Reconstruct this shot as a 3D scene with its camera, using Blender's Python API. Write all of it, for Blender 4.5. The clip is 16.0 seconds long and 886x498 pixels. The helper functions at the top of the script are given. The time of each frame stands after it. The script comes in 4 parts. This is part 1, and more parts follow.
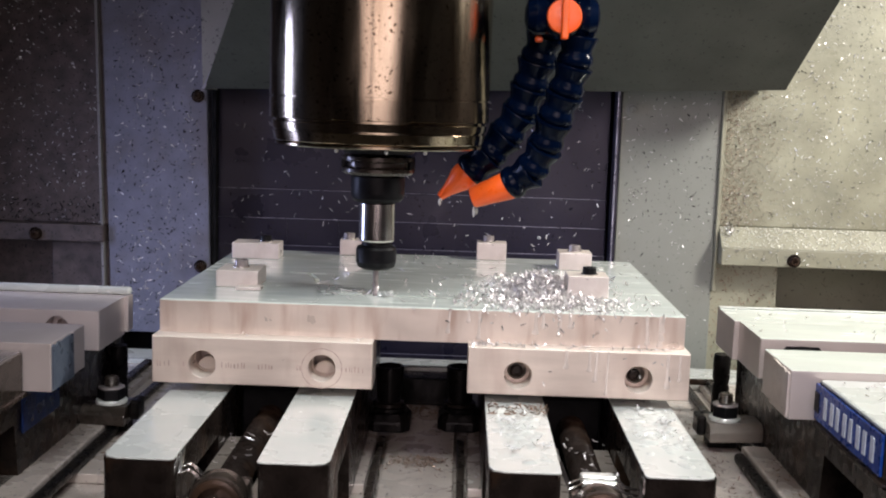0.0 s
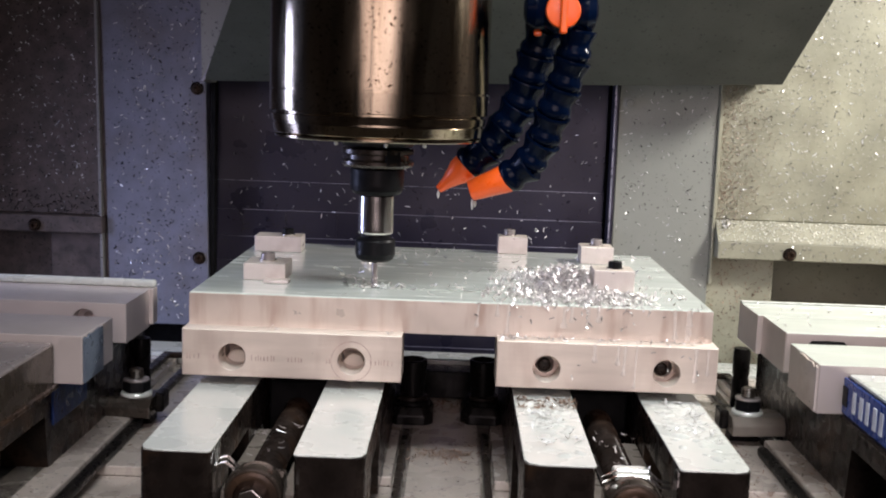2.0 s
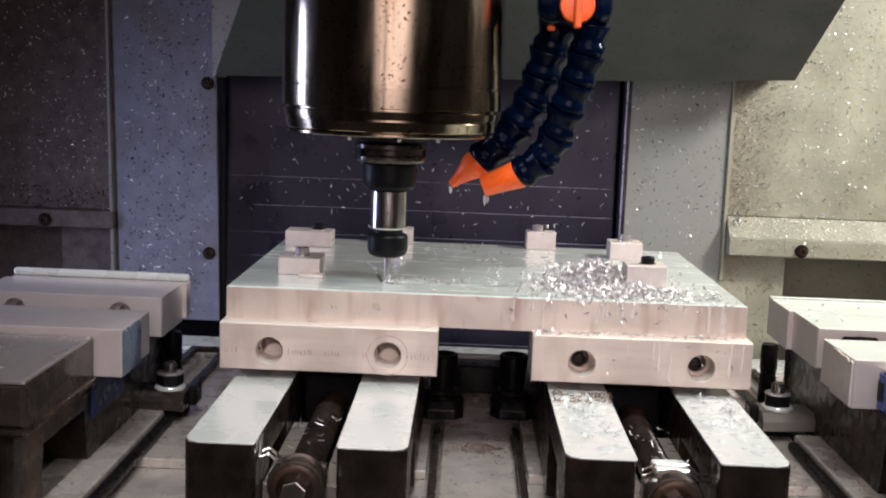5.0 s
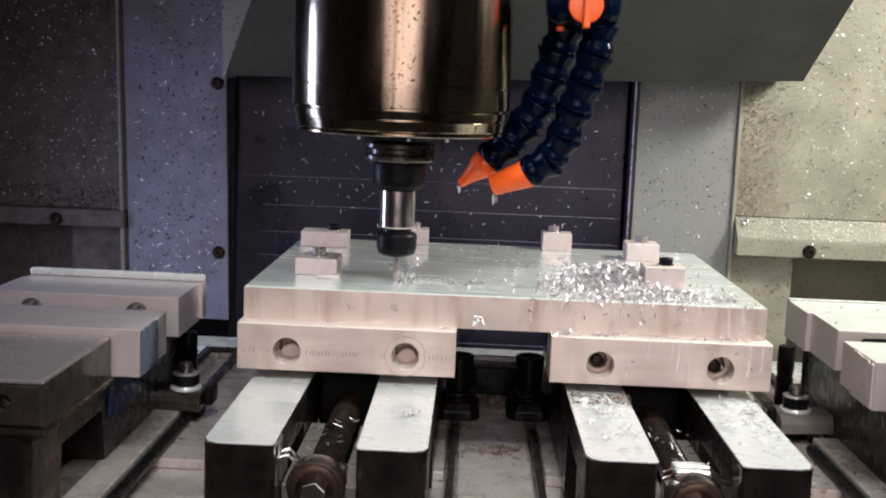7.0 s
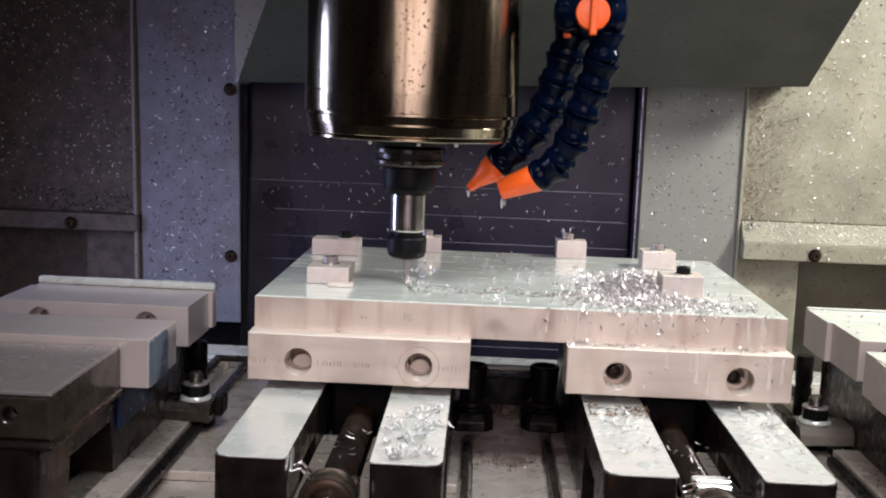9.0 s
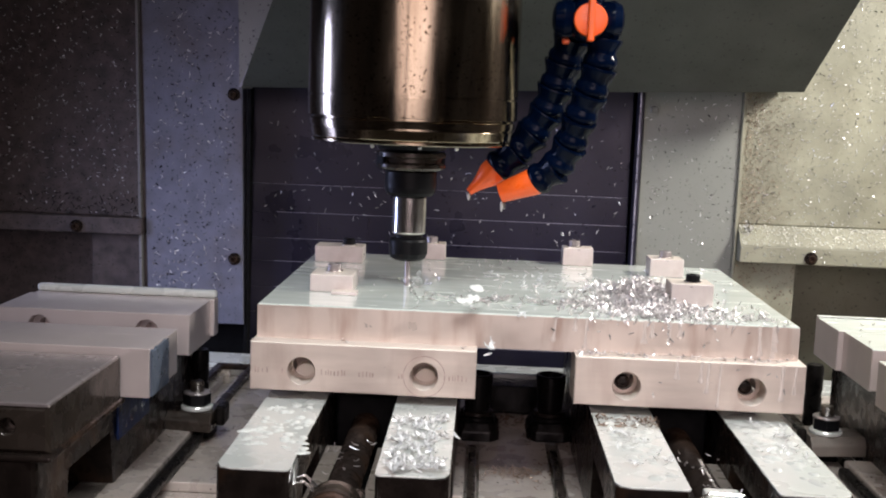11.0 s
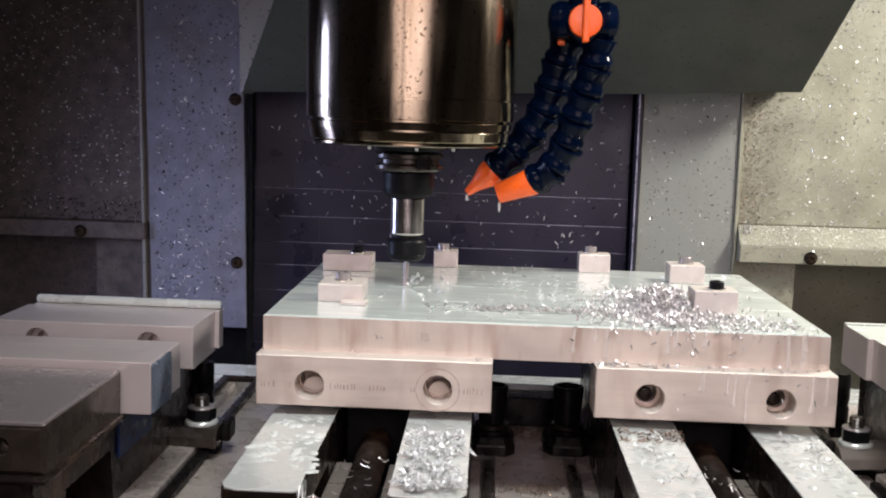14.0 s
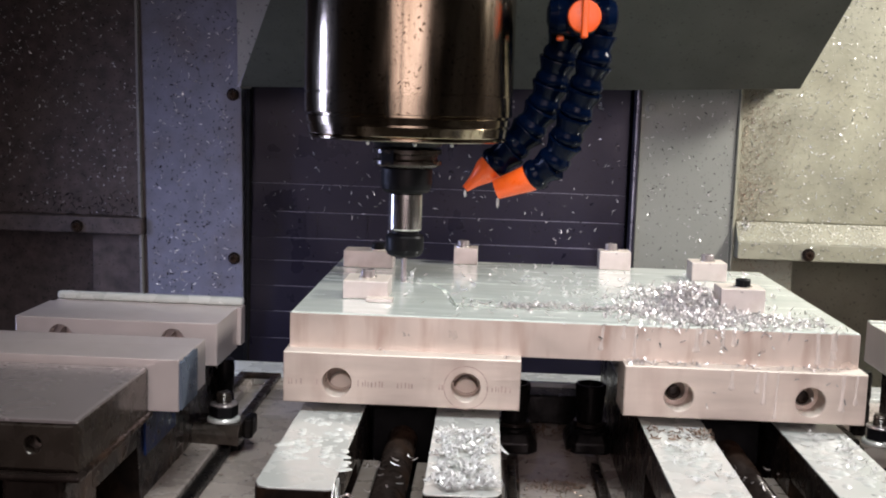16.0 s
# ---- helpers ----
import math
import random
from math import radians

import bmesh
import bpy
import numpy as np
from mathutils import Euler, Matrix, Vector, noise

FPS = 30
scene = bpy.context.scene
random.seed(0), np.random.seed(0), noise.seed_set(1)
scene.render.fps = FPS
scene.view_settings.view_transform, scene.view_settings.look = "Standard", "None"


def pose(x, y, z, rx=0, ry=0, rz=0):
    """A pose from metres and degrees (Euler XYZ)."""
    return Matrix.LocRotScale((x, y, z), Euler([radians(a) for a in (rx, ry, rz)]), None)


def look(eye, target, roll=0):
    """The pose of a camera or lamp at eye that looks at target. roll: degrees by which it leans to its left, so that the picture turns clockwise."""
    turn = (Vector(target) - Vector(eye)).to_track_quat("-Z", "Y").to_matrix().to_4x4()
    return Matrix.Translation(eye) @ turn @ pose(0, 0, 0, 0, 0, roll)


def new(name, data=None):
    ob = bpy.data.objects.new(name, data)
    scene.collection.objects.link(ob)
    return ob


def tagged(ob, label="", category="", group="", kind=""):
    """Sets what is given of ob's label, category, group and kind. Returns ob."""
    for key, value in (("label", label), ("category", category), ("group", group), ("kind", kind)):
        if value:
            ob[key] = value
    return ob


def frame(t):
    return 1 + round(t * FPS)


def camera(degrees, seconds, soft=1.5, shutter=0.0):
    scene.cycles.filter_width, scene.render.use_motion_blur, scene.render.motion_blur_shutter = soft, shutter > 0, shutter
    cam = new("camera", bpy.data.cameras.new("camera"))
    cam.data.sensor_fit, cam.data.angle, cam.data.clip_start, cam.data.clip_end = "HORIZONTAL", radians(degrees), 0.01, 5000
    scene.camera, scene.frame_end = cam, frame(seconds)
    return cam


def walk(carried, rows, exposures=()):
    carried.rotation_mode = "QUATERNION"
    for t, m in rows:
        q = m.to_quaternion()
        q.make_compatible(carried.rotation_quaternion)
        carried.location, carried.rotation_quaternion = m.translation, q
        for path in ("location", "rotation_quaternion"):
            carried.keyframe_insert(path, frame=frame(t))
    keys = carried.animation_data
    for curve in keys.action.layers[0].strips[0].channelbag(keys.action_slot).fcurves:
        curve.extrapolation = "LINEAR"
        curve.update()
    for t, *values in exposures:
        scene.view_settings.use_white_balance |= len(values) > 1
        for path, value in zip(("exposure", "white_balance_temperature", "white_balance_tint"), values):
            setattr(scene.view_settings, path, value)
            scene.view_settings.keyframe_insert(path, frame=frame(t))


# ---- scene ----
cam = camera(43.355, 16.0, soft=2.0)
walk(cam, [
    (0, pose(0.0297, -0.8899, 0.3257, 82.410, -1.840, 1.154)),
    (0.5, pose(0.0289, -0.8905, 0.3265, 82.291, -1.905, 1.067)),
    (1, pose(0.0289, -0.8911, 0.3266, 82.200, -1.949, 1.023)),
    (1.5, pose(0.0291, -0.8951, 0.3269, 82.101, -1.977, 1.018)),
    (2, pose(0.0275, -0.8962, 0.3259, 82.057, -2.047, 0.972)),
    (2.5, pose(0.0262, -0.8974, 0.3265, 81.962, -2.136, 0.963)),
    (3, pose(0.0246, -0.8965, 0.3262, 81.921, -2.104, 0.975)),
    (3.5, pose(0.0228, -0.8946, 0.3250, 81.927, -2.125, 1.016)),
    (4, pose(0.0216, -0.8934, 0.3253, 81.865, -2.122, 1.082)),
    (6.5, pose(0.0213, -0.8964, 0.3231, 81.864, -2.213, 1.591)),
    (7, pose(0.0205, -0.8990, 0.3231, 81.921, -2.217, 1.675)),
    (7.5, pose(0.0207, -0.9027, 0.3237, 81.964, -2.199, 1.811)),
    (8, pose(0.0203, -0.9074, 0.3232, 82.061, -2.151, 1.924)),
    (8.5, pose(0.0203, -0.9120, 0.3234, 82.109, -2.161, 2.038)),
    (9, pose(0.0207, -0.9166, 0.3234, 82.183, -2.159, 2.135)),
    (11.5, pose(0.0224, -0.9382, 0.3224, 82.566, -2.220, 2.225)),
    (12, pose(0.0264, -0.9401, 0.3203, 82.697, -2.126, 2.374)),
    (12.5, pose(0.0277, -0.9404, 0.3191, 82.760, -2.016, 2.426)),
    (13, pose(0.0286, -0.9418, 0.3187, 82.792, -1.948, 2.455)),
    (13.5, pose(0.0289, -0.9427, 0.3179, 82.823, -1.827, 2.462)),
    (14, pose(0.0308, -0.9434, 0.3183, 82.798, -1.739, 2.525)),
    (14.5, pose(0.0312, -0.9439, 0.3179, 82.795, -1.780, 2.519)),
    (15, pose(0.0301, -0.9425, 0.3174, 82.775, -1.839, 2.464)),
    (15.5, pose(0.0297, -0.9423, 0.3174, 82.694, -1.859, 2.432)),
    (16, pose(0.0292, -0.9416, 0.3178, 82.604, -1.888, 2.360)),
])

# ---- travel of the machine table from its first place: seconds, x, y ----
TRAVEL = [
    (0, 0.0000, 0.0000),
    (0.5, 0.0062, 0.0011),
    (1, 0.0126, 0.0002),
    (1.5, 0.0189, -0.0015),
    (2, 0.0252, -0.0027),
    (2.5, 0.0313, -0.0033),
    (3, 0.0352, -0.0009),
    (3.5, 0.0374, 0.0033),
    (4, 0.0393, 0.0064),
    (6.5, 0.0509, 0.0024),
    (7, 0.0521, -0.0021),
    (7.5, 0.0529, -0.0095),
    (8, 0.0537, -0.0182),
    (8.5, 0.0552, -0.0272),
    (9, 0.0569, -0.0354),
    (11.5, 0.0643, -0.0788),
    (12, 0.0664, -0.0884),
    (12.5, 0.0679, -0.0964),
    (13, 0.0704, -0.1035),
    (13.5, 0.0728, -0.1102),
    (14, 0.0772, -0.1149),
    (14.5, 0.0838, -0.1167),
    (15, 0.0899, -0.1170),
    (15.5, 0.0953, -0.1167),
    (16, 0.1001, -0.1159),
]

# ---- light ----
world = bpy.data.worlds.new("workshop")
world.use_nodes = True
scene.world = world
world.node_tree.nodes["Background"].inputs[0].default_value = (0.80, 0.84, 1.0, 1)
world.node_tree.nodes["Background"].inputs[1].default_value = 0.007
scene.view_settings.exposure = 0.0


def area(name, eye, target, sx, sy, watts, colour, spread=180):
    d = bpy.data.lights.new(name, "AREA")
    d.shape, d.size, d.size_y, d.energy, d.color = "RECTANGLE", sx, sy, watts, colour
    d.spread = radians(spread)
    ob = new(name, d)
    ob.matrix_world = look(eye, target)
    return ob


# work lamp high on the machine's side, and the shop's light through the open door
area("work_lamp_light", (0.76, 0.15, 0.61), (0.28, 0.22, 0.12), 0.10, 0.16, 7.2, (1.0, 0.95, 0.90), 140)
# unseen lamp added overhead to brighten the tops and the table
area("overhead_fill_light", (0.11, -0.62, 1.05), (0.06, 0.03, 0.0), 0.60, 0.16, 1.85, (0.94, 0.965, 1.0), 60)
area("door_light", (0.12, -1.15, 0.48), (0.07, 0.0, 0.08), 1.0, 0.58, 1.12, (1.0, 0.815, 0.845), 54)
# unseen stand-in for the cool light from the left
area("cool_side_fill_light", (-0.86, 0.16, 0.14), (-0.10, 0.26, -0.09), 0.13, 0.60, 1.75, (0.53, 0.60, 1.0), 88)

# ---- materials ----


def material(name, colour, rough=0.5, metal=0.0, vary=0.25, scale=40.0, speck=0.0, speck_scale=250.0, speck_colour=(0.02, 0.02, 0.02),
             bump=0.1, bump_scale=300.0, stretch=(1, 1, 1), stain=0.0, stain_colour=(0.2, 0.15, 0.1), stain_scale=12.0, stain_stretch=(1, 1, 1),
             island=0.0, piece=0.0, coat=0.0, rough_vary=0.15):
    m = bpy.data.materials.new(name)
    m.use_nodes = True
    nt = m.node_tree
    N, L = nt.nodes, nt.links
    b = N["Principled BSDF"]
    geo = N.new("ShaderNodeTexCoord")

    def coords(st):
        mp = N.new("ShaderNodeMapping")
        mp.inputs["Scale"].default_value = st
        L.new(geo.outputs["Object"], mp.inputs[0])
        return mp.outputs[0]

    def noise_tex(sc, st, detail=5.0):
        n = N.new("ShaderNodeTexNoise")
        n.inputs["Scale"].default_value, n.inputs["Detail"].default_value = sc, detail
        L.new(coords(st), n.inputs["Vector"])
        return n.outputs["Fac"]

    def ramp(fac, lo, hi):
        r = N.new("ShaderNodeMapRange")
        r.inputs[1].default_value, r.inputs[2].default_value = lo, hi
        L.new(fac, r.inputs[0])
        return r.outputs[0]

    def mix(fac, a, c, mode="MIX"):
        x = N.new("ShaderNodeMix")
        x.data_type, x.blend_type = "RGBA", mode
        if isinstance(fac, float):
            x.inputs[0].default_value = fac
        else:
            L.new(fac, x.inputs[0])
        for i, v in ((6, a), (7, c)):
            if isinstance(v, tuple):
                x.inputs[i].default_value = (*v, 1)
            else:
                L.new(v, x.inputs[i])
        return x.outputs[2]

    dark = tuple(c * (1 - vary) for c in colour)
    light = tuple(min(1, c * (1 + vary)) for c in colour)
    big = noise_tex(scale, stretch)
    col = mix(ramp(big, 0.3, 0.7), dark, light)
    if stain:
        s = ramp(noise_tex(stain_scale, stain_stretch, 6.0), 0.5, 0.72)
        k = N.new("ShaderNodeMath")
        k.operation = "MULTIPLY"
        k.inputs[1].default_value = stain
        L.new(s, k.inputs[0])
        col = mix(k.outputs[0], col, stain_colour)
    if speck:
        s = ramp(noise_tex(speck_scale, (1, 1, 1), 2.0), 0.66 - 0.06 * speck, 0.72 - 0.06 * speck)
        col = mix(s, col, speck_colour)
    for amount, node, out in ((island, "ShaderNodeNewGeometry", "Random Per Island"), (piece, "ShaderNodeObjectInfo", "Random")):
        if amount:
            g = N.new(node)
            r = N.new("ShaderNodeMapRange")
            r.inputs[3].default_value, r.inputs[4].default_value = 1 - amount, 1 + amount
            L.new(g.outputs[out], r.inputs[0])
            col = mix(1.0, col, r.outputs[0], "MULTIPLY")
    L.new(col, b.inputs["Base Color"])
    rr = N.new("ShaderNodeMapRange")
    rr.inputs[1].default_value, rr.inputs[2].default_value = 0.3, 0.7
    rr.inputs[3].default_value, rr.inputs[4].default_value = max(0.03, rough - rough_vary), min(1, rough + rough_vary)
    L.new(noise_tex(scale * 2.3, stretch), rr.inputs[0])
    L.new(rr.outputs[0], b.inputs["Roughness"])
    b.inputs["Metallic"].default_value = metal
    b.inputs["Coat Weight"].default_value = coat
    b.inputs["Coat Roughness"].default_value = 0.12
    if bump:
        bp = N.new("ShaderNodeBump")
        bp.inputs["Strength"].default_value, bp.inputs["Distance"].default_value = bump, 0.001
        L.new(noise_tex(bump_scale, stretch, 4.0), bp.inputs["Height"])
        L.new(bp.outputs[0], b.inputs["Normal"])
    return m


M = {
    "alu": material("milled_aluminium", (0.585, 0.497, 0.432), 0.42, 0.35, 0.10, 30, bump=0.12, bump_scale=120, stretch=(0.6, 0.6, 3),
                    stain=0.5, stain_colour=(0.36, 0.26, 0.22), stain_scale=38, stain_stretch=(1, 1, 0.22)),
    # wet film on the plate; also paints lamp light on the right jaw tops
    "alu_wet_lit": material("wet_or_lamp_lit_aluminium", (0.60, 0.645, 0.59), 0.16, 0.12, 0.06, 18, bump=0.12, bump_scale=34, stretch=(0.5, 2.2, 1.0), coat=0.5,
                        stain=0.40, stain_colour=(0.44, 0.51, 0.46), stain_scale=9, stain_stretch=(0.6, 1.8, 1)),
    "rail": material("coolant_wet_ground_steel", (0.525, 0.545, 0.515), 0.28, 0.10, 0.05, 14, bump=0.06, bump_scale=60, coat=0.4,
                     stain=0.5, stain_colour=(0.47, 0.52, 0.485), stain_scale=26),
    "steel_dark": material("oily_dark_steel", (0.018, 0.0135, 0.0115), 0.27, 0.30, 0.50, 35, bump=0.25, bump_scale=180,
                           stain=0.8, stain_colour=(0.060, 0.034, 0.020), stain_scale=24, coat=0.06),
    "steel_top": material("brushed_grey_steel", (0.33, 0.295, 0.29), 0.26, 0.50, 0.05, 12, bump=0.03, bump_scale=160, rough_vary=0.03, stain=0.06,
                          stain_colour=(0.2, 0.18, 0.17), stain_scale=14),
    "steel": material("bright_steel", (0.66, 0.63, 0.60), 0.21, 1.0, 0.02, 40, bump=0.0, rough_vary=0.04),
    "spindle": material("scratched_spindle_steel", (0.37, 0.305, 0.222), 0.15, 1.0, 0.18, 34, rough_vary=0.05, speck=0.6, speck_scale=330,
                        speck_colour=(0.10, 0.07, 0.04), bump=0.03, bump_scale=160, stretch=(1, 1, 0.15),
                        stain=0.85, stain_colour=(0.13, 0.095, 0.06), stain_scale=14, stain_stretch=(2.4, 2.4, 0.25)),
    "black": material("black_oxide_steel", (0.006, 0.006, 0.007), 0.42, 0.1, 0.3, 60, bump=0.05),
    # flat black that puts shade into gaps and recesses
    "shade_black": material("black_gap_shade", (0.005, 0.005, 0.0055), 0.7, 0.0, 0.3, 40),
    "table": material("worn_cast_iron_table", (0.45, 0.40, 0.355), 0.30, 0.12, 0.16, 14, speck=0.05, speck_scale=260, bump=0.3, bump_scale=150,
                      stain=0.55, stain_colour=(0.24, 0.20, 0.17), stain_scale=18, coat=0.6),
    # the left panels are coloured darker than the right ones
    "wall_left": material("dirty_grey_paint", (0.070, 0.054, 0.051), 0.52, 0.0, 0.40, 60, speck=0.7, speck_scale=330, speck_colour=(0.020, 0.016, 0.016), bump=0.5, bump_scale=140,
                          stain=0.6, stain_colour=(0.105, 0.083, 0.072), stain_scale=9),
    # left column: the cool side light is mixed into this blue tint
    "column": material("cool_lit_grey_paint", (0.158, 0.166, 0.222), 0.45, 0.0, 0.16, 40, speck=0.35, speck_scale=260, bump=0.2, bump_scale=120,
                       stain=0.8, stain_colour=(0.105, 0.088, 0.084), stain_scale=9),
    # right column: lighter copy of the column grey without the cool light's blue
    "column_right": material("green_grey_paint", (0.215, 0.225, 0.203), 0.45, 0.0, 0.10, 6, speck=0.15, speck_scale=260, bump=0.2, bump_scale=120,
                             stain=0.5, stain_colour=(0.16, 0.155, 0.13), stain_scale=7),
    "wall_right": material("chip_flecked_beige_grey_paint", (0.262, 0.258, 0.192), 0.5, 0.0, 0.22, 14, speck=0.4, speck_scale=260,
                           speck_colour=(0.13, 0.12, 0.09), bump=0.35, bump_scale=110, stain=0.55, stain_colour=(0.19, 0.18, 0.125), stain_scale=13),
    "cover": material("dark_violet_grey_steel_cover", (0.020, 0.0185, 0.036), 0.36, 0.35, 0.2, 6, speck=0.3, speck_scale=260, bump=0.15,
                      stain=0.4, stain_colour=(0.06, 0.05, 0.06), stain_scale=7),
    # pale colour of the thin edge lines on cover, guide and cheek
    "cover_edge": material("pale_cover_lip", (0.30, 0.30, 0.37), 0.35, 0.5, 0.3, 50),
    "head": material("dark_green_grey_paint", (0.052, 0.058, 0.049), 0.55, 0.0, 0.18, 8, speck=0.25, speck_scale=260, bump=0.15,
                     stain=0.3, stain_colour=(0.05, 0.05, 0.045), stain_scale=6),
    # paler grey that paints the lit cheek and the panel lip's highlight
    "head_side": material("lit_grey_paint", (0.20, 0.195, 0.19), 0.5, 0.0, 0.18, 8, speck=0.2, speck_scale=260, bump=0.2),
    "hose": material("dark_blue_hose_plastic", (0.0006, 0.0029, 0.0118), 0.20, 0.0, 0.25, 60, bump=0.05, piece=0.25, rough_vary=0.04),
    "orange": material("orange_plastic", (0.86, 0.115, 0.010), 0.38, 0.0, 0.08, 50, bump=0.06, coat=0.1),
    "badge": material("blue_badge_enamel", (0.008, 0.045, 0.24), 0.32, 0.0, 0.2, 60, bump=0.05, stain=0.3, stain_colour=(0.02, 0.03, 0.07), stain_scale=40),
    # darker copy of the badge blue, for the left vise
    "badge_dark": material("dark_blue_badge", (0.006, 0.026, 0.12), 0.35, 0.0, 0.35, 60, bump=0.1, stain=0.7, stain_colour=(0.012, 0.014, 0.03), stain_scale=40),
    "badge_white": material("white_badge_print", (0.62, 0.66, 0.72), 0.4, 0.0, 0.1, 80),
    "chip": material("bright_aluminium_chip", (0.62, 0.59, 0.585), 0.38, 0.80, 0.1, 300, island=0.45),
    "chip_dull": material("dull_stuck_chip", (0.50, 0.50, 0.48), 0.30, 0.5, 0.1, 300, island=0.75),
    "chip_pale": material("pale_fine_chips", (0.66, 0.65, 0.58), 0.4, 0.2, 0.1, 300, island=0.35),
    "chip_brown": material("oily_brown_chip", (0.22, 0.15, 0.11), 0.34, 0.6, 0.2, 300, island=0.5),
    "coolant": material("milky_coolant", (0.56, 0.585, 0.55), 0.32, 0.0, 0.05, 100, coat=0.1),
    "water": material("thin_coolant_spray", (0.9, 0.93, 0.92), 0.06, 0.0, 0.02, 100, bump=0.2, bump_scale=400, rough_vary=0.02),
    "print": material("faded_ink_marks", (0.42, 0.32, 0.28), 0.5, 0.2, 0.3, 200),
    "alu_clamp": material("dull_clamp_aluminium", (0.58, 0.52, 0.49), 0.40, 0.35, 0.12, 40, bump=0.15, bump_scale=140, stain=0.4, stain_colour=(0.42, 0.35, 0.32), stain_scale=60),
    "alu_plate": material("coolant_filmed_plate_aluminium", (0.60, 0.505, 0.44), 0.40, 0.35, 0.10, 22, bump=0.15, bump_scale=80, coat=0.35,
                          stain=0.75, stain_colour=(0.40, 0.275, 0.22), stain_scale=64, stain_stretch=(1, 0.4, 0.20)),
    "coolant_chip": material("coolant_soaked_chip", (0.62, 0.63, 0.62), 0.30, 0.2, 0.06, 300, island=0.22),
    "black_dull": material("greasy_black_steel", (0.006, 0.0055, 0.0055), 0.32, 0.2, 0.4, 60, bump=0.3, bump_scale=200, stain=0.15, stain_colour=(0.05, 0.04, 0.03), stain_scale=40),
    "run": material("milky_coolant_film", (0.63, 0.545, 0.49), 0.14, 0.15, 0.12, 120, coat=0.5, bump=0.1, rough_vary=0.05),
    "alu_side": material("greyed_jaw_aluminium", (0.575, 0.51, 0.485), 0.32, 0.45, 0.06, 20, bump=0.04, bump_scale=120, coat=0.1, rough_vary=0.04,
                         stain=0.18, stain_colour=(0.42, 0.36, 0.34), stain_scale=34, stain_stretch=(1, 1, 0.3)),
    "alu_damp": material("damp_jaw_top_aluminium", (0.60, 0.535, 0.465), 0.42, 0.15, 0.06, 25, bump=0.06, bump_scale=90, rough_vary=0.06,
                         stain=0.4, stain_colour=(0.56, 0.56, 0.50), stain_scale=18),
    "bed": material("dull_grey_bed_steel", (0.20, 0.175, 0.15), 0.36, 0.2, 0.2, 30, bump=0.1, stain=0.4, stain_colour=(0.12, 0.10, 0.08), stain_scale=30),
    "steel_brown": material("brown_oily_block_steel", (0.050, 0.040, 0.032), 0.26, 0.45, 0.25, 30, bump=0.12, bump_scale=160, stain=0.5,
                            stain_colour=(0.035, 0.027, 0.021), stain_scale=26, coat=0.2),
    "chip_wall": material("glinting_stuck_chip", (0.66, 0.66, 0.66), 0.24, 0.5, 0.1, 300, island=0.6),
    # aluminium with blue light mixed into its colour
    "blue_lit_end": material("blue_lit_aluminium", (0.125, 0.155, 0.205), 0.35, 0.4, 0.2, 40, bump=0.15, stain=0.4, stain_colour=(0.10, 0.11, 0.15), stain_scale=30),
}
M["hose"].node_tree.nodes["Principled BSDF"].inputs["Specular IOR Level"].default_value = 0.075
for dull in ("black", "shade_black", "black_dull", "steel_dark"):
    M[dull].node_tree.nodes["Principled BSDF"].inputs["Specular IOR Level"].default_value = 0.12
M["water"].node_tree.nodes["Principled BSDF"].inputs["Transmission Weight"].default_value = 0.85
M["water"].node_tree.nodes["Principled BSDF"].inputs["IOR"].default_value = 1.33

# ---- building helpers ----
BASE = {}
CARRIED = []


def mesh_of(name, bm, mat, base, smooth=False):
    bmesh.ops.translate(bm, verts=bm.verts, vec=-Vector(base))
    bmesh.ops.recalc_face_normals(bm, faces=bm.faces)
    me = bpy.data.meshes.new(name)
    if smooth:
        for f in bm.faces:
            f.smooth = True
        for e in bm.edges:
            if len(e.link_faces) == 2 and e.calc_face_angle(0) > (0.6 if smooth is True else smooth):
                e.smooth = False
    bm.to_mesh(me)
    bm.free()
    me.materials.append(mat)
    # right side jaws get the brighter copy on top, as lamp light
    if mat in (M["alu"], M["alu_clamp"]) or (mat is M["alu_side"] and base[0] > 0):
        me.materials.append(M["alu_wet_lit"] if mat is M["alu_side"] else M["alu_damp"])
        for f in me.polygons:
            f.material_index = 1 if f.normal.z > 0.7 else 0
    return me


def thing(name, base, label, category, group="", kind="", moving=True):
    """An empty at its base that carries parts."""
    ob = new(name)
    ob.empty_display_size = 0.02
    ob.location = base
    BASE[ob] = Vector(base)
    tagged(ob, label, category, group, kind)
    if moving:
        CARRIED.append(ob)
    return ob


def part(name, bm, mat, parent, label="", smooth=False):
    ob = new(name, mesh_of(name, bm, mat, BASE[parent], smooth))
    ob.parent = parent
    BASE[ob] = BASE[parent]
    if label:
        tagged(ob, label)
    return ob


def solo(name, bm, mat, base, label, category, group="", kind="", moving=True, smooth=False):
    ob = new(name, mesh_of(name, bm, mat, base, smooth))
    ob.location = base
    BASE[ob] = Vector(base)
    tagged(ob, label, category, group, kind)
    if moving:
        CARRIED.append(ob)
    return ob


def join(*bms):
    out = bms[0]
    for b in bms[1:]:
        me = bpy.data.meshes.new("tmp")
        b.to_mesh(me)
        b.free()
        out.from_mesh(me)
        bpy.data.meshes.remove(me)
    return out


def box(x0, x1, y0, y1, z0, z1, bevel=0.0008, seg=2):
    bm = bmesh.new()
    bmesh.ops.create_cube(bm, size=1)
